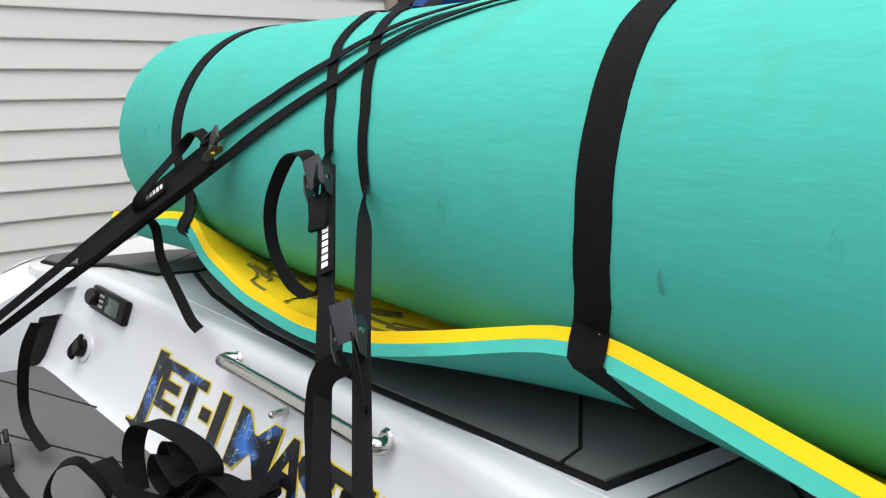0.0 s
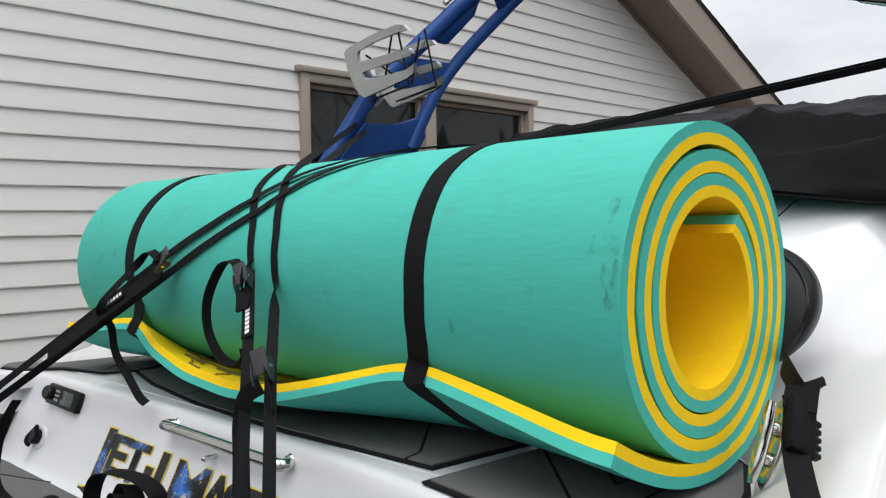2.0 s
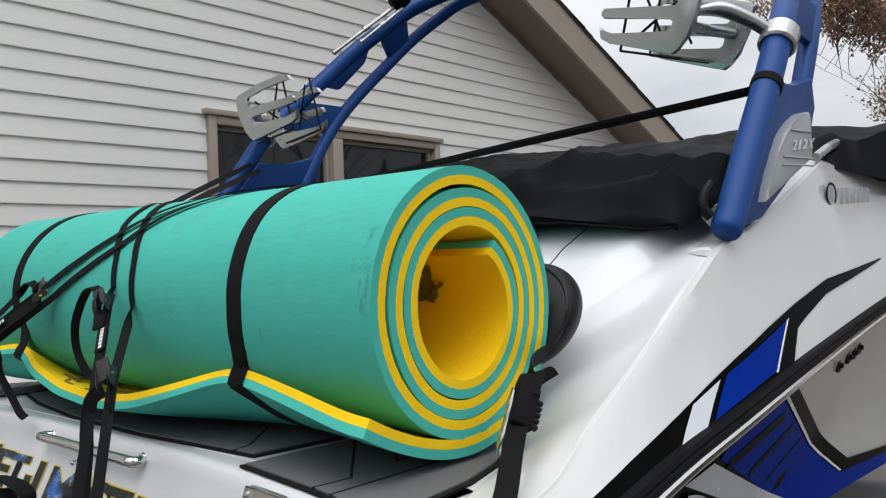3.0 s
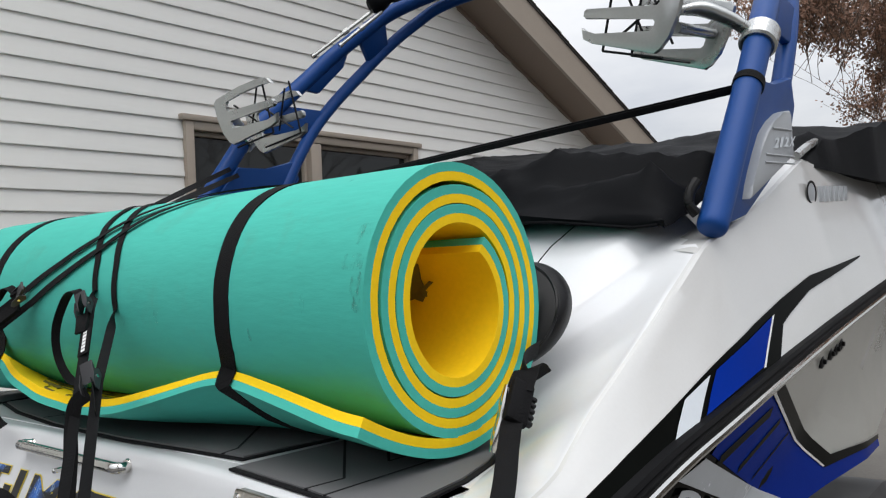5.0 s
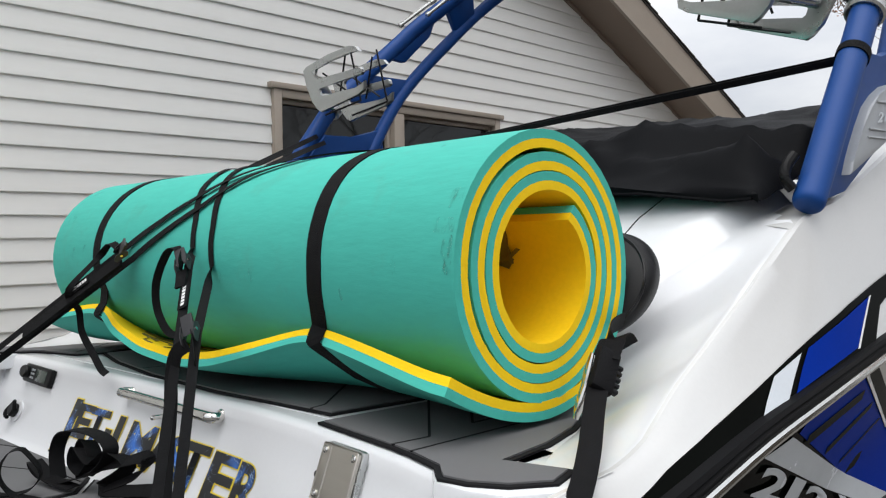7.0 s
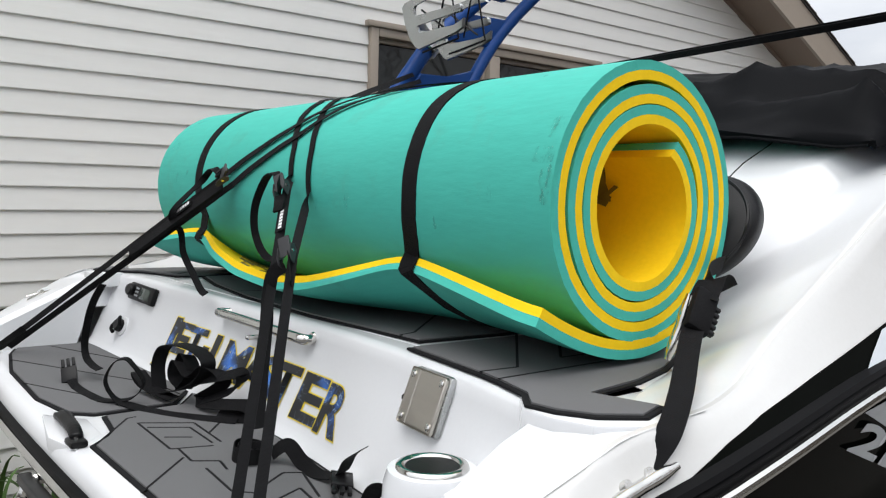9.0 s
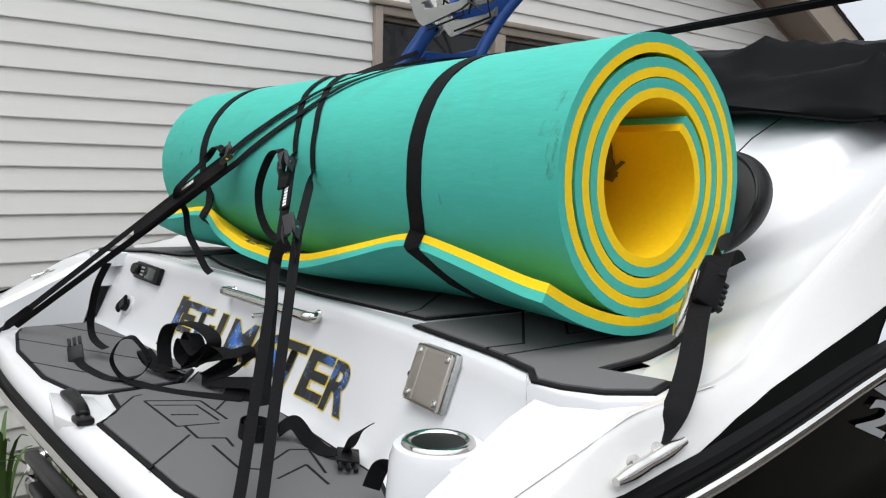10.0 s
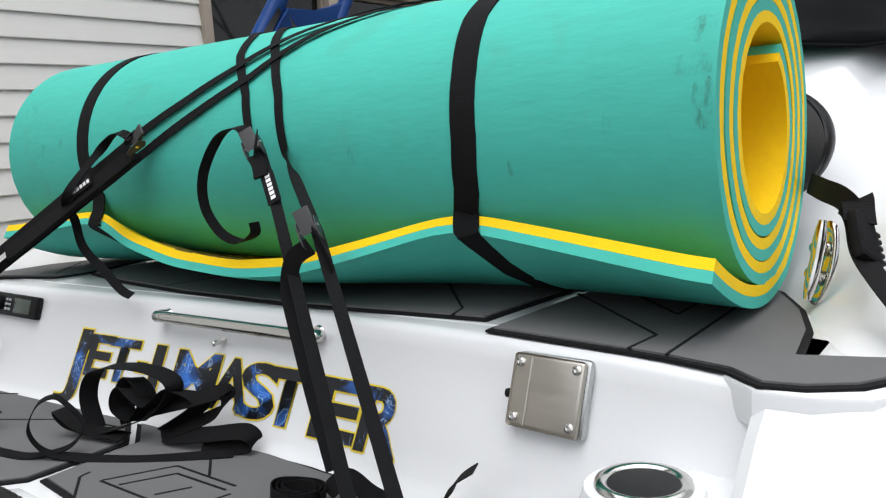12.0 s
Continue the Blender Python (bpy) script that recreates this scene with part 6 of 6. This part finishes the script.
# dirty scuffs on the teal face: thin stains
random.seed(9)
SCUFFS = [(-0.81, -83, 0.06, 0.045), (-0.90, -58, 0.06, 0.04), (0.24, -93, 0.025, 0.04), (0.72, -88, 0.012, 0.05), (0.84, -71, 0.055, 0.035), (0.85, -60, 0.035, 0.05), (0.855, -82, 0.03, 0.08), (0.56, -100, 0.012, 0.03), (-0.72, -80, 0.02, 0.03), (0.70, -25, 0.03, 0.02), (0.10, -95, 0.02, 0.03), (-0.9, -30, 0.07, 0.03)]

for x, phi, wx, wa in SCUFFS:
    sc = thing("foam_scuff", "dark dirty scuff on the teal foam", "stain", "foam scuffs", at=tuple(on_roll(x, phi)))
    bm = bmesh.new()
    n = 8
    rows = []
    for i in range(n + 1):
        row = []
        for j in range(n + 1):
            u, v = 2 * i / n - 1, 2 * j / n - 1
            k = 1 - 0.25 * (abs(u * v)) + 0.15 * noise.noise((u * 2, v * 2, x * 9))
            row.append(on_roll(x + wx / 2 * u * k, phi + math.degrees(wa / 2 * v * k / 0.27), 0.0004))
        rows.append(row)
    grid(bm, rows)
    wpart("stain", bm, M_SCUFF, sc)


# ---- plants at the wall ----
random.seed(11)
for k in range(4):
    cx, cy = -1.98 + 0.08 * (k % 2) + random.uniform(-0.05, 0.05), -0.42 + 0.24 * k
    pl_ = thing("garden_plant", "clump of green strap-leaved perennials in the mulch bed", "plant", "garden plants", at=(cx, cy, 0.03))
    for j in range(15):
        a = random.uniform(0, 2 * math.pi)
        h, reach = random.uniform(0.48, 0.84), random.uniform(0.06, 0.30)
        bm = bmesh.new()
        pts = [Vector((cx + 0.03 * math.cos(a) + reach * math.cos(a) * t ** 1.8, cy + 0.03 * math.sin(a) + reach * math.sin(a) * t ** 1.8, 0.02 + h * (t - 0.38 * t ** 3))) for t in [i / 7 for i in range(8)]]
        side_ = Vector((-math.sin(a), math.cos(a), 0))
        rows = []
        for i, p in enumerate(pts):
            w = 0.016 * (1 - (i / 7.3) ** 2)
            rows.append([p - side_ * w, p + Vector((0, 0, -0.004)), p + side_ * w])
        grid(bm, rows)
        wpart("blade", bm, M_LEAF, pl_, smooth=1.5)
    for j in range(2):
        a = random.uniform(0, 6.28)
        bm = bmesh.new()
        top = Vector((cx + 0.06 * math.cos(a), cy + 0.06 * math.sin(a), random.uniform(0.56, 0.66)))
        tube(bm, smooth_path([(cx, cy, 0.03), (cx + 0.03 * math.cos(a), cy + 0.03 * math.sin(a), 0.35), top, top + Vector((0.05 * math.cos(a), 0.05 * math.sin(a), -0.03))], 4), 0.003, 6)
        wpart("stem", bm, M_LEAF, pl_)
        bm = bmesh.new()
        lathe(bm, [(0.001, -0.014), (0.009, -0.004), (0.008, 0.006), (0.001, 0.018)], Matrix.Translation(top + Vector((0.05 * math.cos(a), 0.05 * math.sin(a), -0.03))), 8)
        wpart("bud", bm, M_LEAF, pl_)

# ---- trees ----
def branch(pts_out, start, d, length, rad, depth, rnd, buds):
    """Grows a crooked limb and its side shoots; collects tubes and bud places."""
    n = 5
    p = Vector(start)
    pts, rads = [p.copy()], [rad]
    for i in range(n):
        d = (d + Vector((rnd.uniform(-1, 1), rnd.uniform(-1, 1), rnd.uniform(-0.6, 1.0))) * 0.16).normalized()
        p = p + d * length / n
        pts.append(p.copy())
        rads.append(rad * (1 - 0.65 * (i + 1) / n))
    pts_out.append((pts, rads))
    if depth == 0:
        for q in pts[1:]:
            for _ in range(3):
                buds.append(q + Vector((rnd.uniform(-1, 1), rnd.uniform(-1, 1), rnd.uniform(-1, 1))) * 0.09)
        return
    for k in range(5 if depth > 1 else 6):
        i = rnd.randint(2, n)
        side_ = Vector((rnd.uniform(-1, 1), rnd.uniform(-1, 1), rnd.uniform(-0.1, 0.9))).normalized()
        branch(pts_out, pts[i], (d * 0.55 + side_ * 0.8).normalized(), length * rnd.uniform(0.52, 0.78), rads[i] * 0.6, depth - 1, rnd, buds)


def bare_tree(at, height, seed, label, fine=3):
    rnd = random.Random(seed)
    t = thing("tree", label, "tree", "bare spring trees", at=at)
    tubes, buds = [], []
    base = Vector(at)
    trunk = [base + Vector((rnd.uniform(-0.1, 0.1) * k, rnd.uniform(-0.1, 0.1) * k, height * 0.42 * k / 4)) for k in range(5)]
    b = bmesh.new()
    r0 = height * 0.011
    tube(b, trunk, [r0 * (1.25 - 0.12 * k) for k in range(5)], 10)
    wpart("trunk", b, M_BARK, t, smooth=1.0)
    for k in range(6):
        a = k * 1.05 + rnd.uniform(-0.3, 0.3)
        s = trunk[2].lerp(trunk[4], k / 5)
        branch(tubes, s, Vector((math.cos(a), math.sin(a), 0.95)).normalized(), height * rnd.uniform(0.30, 0.42), r0 * 0.5, fine, rnd, buds)
    verts, faces = [], []
    for pts, rads in tubes:
        s = len(verts)
        for p, r in zip(pts, rads):
            r = max(r, 0.006)
            for c in range(3):
                a = c * 2.094
                verts.append((p.x + r * math.cos(a), p.y + r * math.sin(a), p.z))
        for i in range(len(pts) - 1):
            for c in range(3):
                faces.append((s + 3 * i + c, s + 3 * i + (c + 1) % 3, s + 3 * i + 3 + (c + 1) % 3, s + 3 * i + 3 + c))
    me = bpy.data.meshes.new("branchwork")
    me.from_pydata(verts, [], faces)
    me.materials.append(M_BARK)
    under(new("branchwork", me), t)
    verts, faces = [], []
    for q in buds:
        s = len(verts)
        r = rnd.uniform(0.019, 0.036)
        ax = Vector((rnd.uniform(-1, 1), rnd.uniform(-1, 1), rnd.uniform(-1, 1))).normalized() * r
        bx = ax.orthogonal().normalized() * r * 0.7
        verts += [tuple(q + ax), tuple(q + bx), tuple(q - ax), tuple(q - bx)]
        faces.append((s, s + 1, s + 2, s + 3))
    me = bpy.data.meshes.new("crown")
    me.from_pydata(verts, [], faces)
    me.materials.append(M_BUD)
    under(new("crown", me), t)
    return t


bare_tree((0.35, 13.5, 0), 6.8, 3, "budding russet tree standing beyond the boat", 4)
bare_tree((3.2, 16.5, 0), 8.4, 8, "budding russet tree behind the driveway", 4)
for k, (x, y) in enumerate(((9.5, 4.0), (11, 8.5), (12.5, 0.5), (10.5, 13))):
    bare_tree((x, y, 0), 8.0 + 0.6 * k, 20 + k, "bare grey tree across the driveway")

# uneven brown-grey woods belt, added out of view to darken hull and window reflections
M_WOODS = surface("far_bare_woods", (0.085, 0.07, 0.055), 0.95, var=0.45, scale=0.7, fine=5, bump=0.0, stretch=(1, 1, 0.35))
rnd = random.Random(2)
verts, faces = [], []
for layer, dist in ((0, 30), (1, 36), (2, 43)):
    n = 420
    for k in range(n):
        a = 2 * math.pi * k / n + layer
        if not -2.3 < math.atan2(math.sin(a), math.cos(a)) < 1.15:
            continue
        r = dist + rnd.uniform(-2, 2)
        h = 4.4 + layer + rnd.uniform(-1.4, 1.0) + 0.8 * math.sin(5 * a + layer)
        w = rnd.uniform(0.25, 0.75)
        s = len(verts)
        cx, cy = r * math.cos(a), r * math.sin(a)
        tx, ty = -math.sin(a), math.cos(a)
        for u, z in ((-w, 0), (w, 0), (w * 1.25, h * 0.55), (w * 0.55, h * 0.85), (0, h), (-w * 0.6, h * 0.82), (-w * 1.2, h * 0.5)):
            verts.append((cx + tx * u + rnd.uniform(-0.2, 0.2), cy + ty * u, z))
        faces.append(tuple(range(s, s + 7)))
me = bpy.data.meshes.new("far_woods")
me.from_pydata(verts, [], faces)
me.materials.append(M_WOODS)
tagged(new("far_woods", me), "unseen belt of bare brown woods added for dark reflections", "woods", kind="stuff")

# ---- trailer ----
trailer = thing("boat_trailer", "black painted boat trailer standing on the driveway", "trailer", at=(XC, 1.5, 0))
for s in (-1, 1):
    bm = bmesh.new()
    tube(bm, smooth_path([(XC + s * 0.62, -0.35, 0.56), (XC + s * 0.62, 2.4, 0.52), (XC + s * 0.45, 4.2, 0.5), (XC + s * 0.05, 6.2, 0.5)], 5), 0.05, 8)
    wpart("frame_rail", bm, M_GALV, trailer)
    bm = bmesh.new()
    add_box(bm, (XC + s * 0.45 - 0.06, -0.1, 0.60), (XC + s * 0.45 + 0.06, 3.2, 0.70), 0.02)
    wpart("bunk", bm, M_COVER, trailer, "carpeted bunk board")
    for y in (1.55, 2.35):
        bm = bmesh.new()
        m = Matrix.Translation((XC + s * 1.0, y, 0.325)) @ pose(0, 0, 0, 0, 90, 0)
        lathe(bm, [(0.19, -0.10), (0.30, -0.105), (0.325, -0.08), (0.33, 0.0), (0.325, 0.08), (0.30, 0.105), (0.19, 0.10)], m, 40)
        tyre = wpart("tyre", bm, M_TYRE, trailer, smooth=0.8)
        bm = bmesh.new()
        lathe(bm, [(0.19, -0.08), (0.185, 0.06), (0.12, 0.085), (0.05, 0.095), (0.0, 0.095)], m, 32)
        rim = wpart("rim", bm, M_ALU, trailer)
    bm = bmesh.new()
    rows = []
    for k in range(25):
        a = math.pi * k / 24
        yy = 1.95 - 0.86 * math.cos(a)
        zz = 0.36 + 0.36 * min(1, 1.6 * math.sin(a))
        rows.append([(XC + s * 0.86, yy, zz), (XC + s * 1.14, yy, zz), (XC + s * 1.16, yy, zz - 0.05)])
    grid(bm, rows)
    wpart("fender", bm, M_GALV, trailer, "black wheel fender")
for y in (0.1, 1.2, 2.7):
    bm = bmesh.new()
    add_box(bm, (XC - 0.66, y, 0.50), (XC + 0.66, y + 0.09, 0.58), 0.01)
    wpart("cross_member", bm, M_GALV, trailer)
# folded boarding ladder hung on the stern
ladder = thing("boarding_ladder", "folded black and steel boarding ladder under the swim platform", "ladder", at=(0.09, -0.70, 0.93))
for x in (-0.10, 0.28):
    bm = bmesh.new()
    tube(bm, smooth_path([(x, -0.60, 0.97), (x, -0.69, 0.965), (x, -0.70, 0.90), (x, -0.64, 0.80)], 4), 0.014, 10)
    wpart("side_rail", bm, M_STEEL, ladder)
for z in (0.968, 0.91, 0.85):
    bm = bmesh.new()
    add_box(bm, (-0.13, -0.712, z - 0.012), (0.31, -0.682, z + 0.012), 0.006)
    wpart("rung", bm, M_PLASTIC, ladder, "ribbed black rung")


# ---- clapboards and shingles, piece by piece ----
def plank_data(key, y0b, y0t, y1b, y1t):
    """A lapped board: proud at its lower edge, with a small return under it."""
    me = bpy.data.meshes.new("clapboard")
    sec = [(0.0, LAP + 0.012), (0.0135, 0.004), (0.0125, 0.0), (0.0, 0.0)]
    v = []
    for e in (0, 1):
        for x, z in sec:
            f = min(1, z / LAP)
            y = lerp((y0b, y1b)[e], (y0t, y1t)[e], f)
            v.append((WALL_X - 0.003 + x, y, z))
    me.from_pydata(v, [], [(0, 1, 5, 4), (1, 2, 6, 5), (2, 3, 7, 6), (3, 0, 4, 7), (0, 3, 2, 1), (4, 5, 6, 7)])
    me.materials.append(M_SIDING)
    return me


random.seed(4)
shared = {}
for k in range(-13, 36):
    z = Z_LAP0 + LAP * k
    if z < 0.05 or z > PEAK_Z - 0.12:
        continue
    ends = (rake_y_left(z), rake_y_left(z + LAP), rake_y(z), rake_y(z + LAP))
    if z + LAP <= WIN_Z0 + 0.02 or z >= WIN_Z1 + 0.0:
        spans = [ends]
    elif z < WIN_Z1 < z + LAP - 0.02:
        spans = [ends]
        spans = [(ends[0], ends[1], WIN_Y0 - 0.002, WIN_Y0 - 0.002), (WIN_Y1 + 0.002, WIN_Y1 + 0.002, ends[2], ends[3])]
    else:
        spans = [(ends[0], ends[1], WIN_Y0 - 0.002, WIN_Y0 - 0.002), (WIN_Y1 + 0.002, WIN_Y1 + 0.002, ends[2], ends[3])]
    for sp in spans:
        key = tuple(round(a, 3) for a in sp)
        if key not in shared:
            shared[key] = plank_data(key, *sp)
        ob = new("clapboard", shared[key])
        ob.location = (0, 0, z)
        under(ob, house)

# shingle edge along the visible rake
sh = bpy.data.meshes.new("shingle")
sh.from_pydata([(0, 0, 0), (0.14, 0, 0), (0.14, 0.30, 0.0), (0, 0.30, 0.0), (0, 0, 0.012), (0.14, 0, 0.012), (0.14, 0.30, 0.003), (0, 0.30, 0.003)], [], [(0, 1, 2, 3), (4, 5, 6, 7), (0, 1, 5, 4), (1, 2, 6, 5), (2, 3, 7, 6), (3, 0, 4, 7)])
sh.materials.append(M_SHINGLE)
for k in range(56):
    y = END_R - 0.13 * k
    z = PEAK_Z - RAKE * abs(y - PEAK_Y) + 0.267
    if y < PEAK_Y + 0.1:
        break
    for j in range(3):
        ob = new("shingle", sh)
        ob.matrix_world = Matrix.Translation((WALL_X + OVER - 0.122 - 0.142 * j + random.uniform(-0.003, 0.006), y, z + 0.002)) @ Matrix.Rotation(math.pi, 4, "Z") @ Matrix.Translation((-0.14, 0, 0)) @ Matrix.Rotation(math.atan(RAKE), 4, "X")
        ob.parent = house
        ob.matrix_parent_inverse = Matrix.Translation(-Vector(house.location))
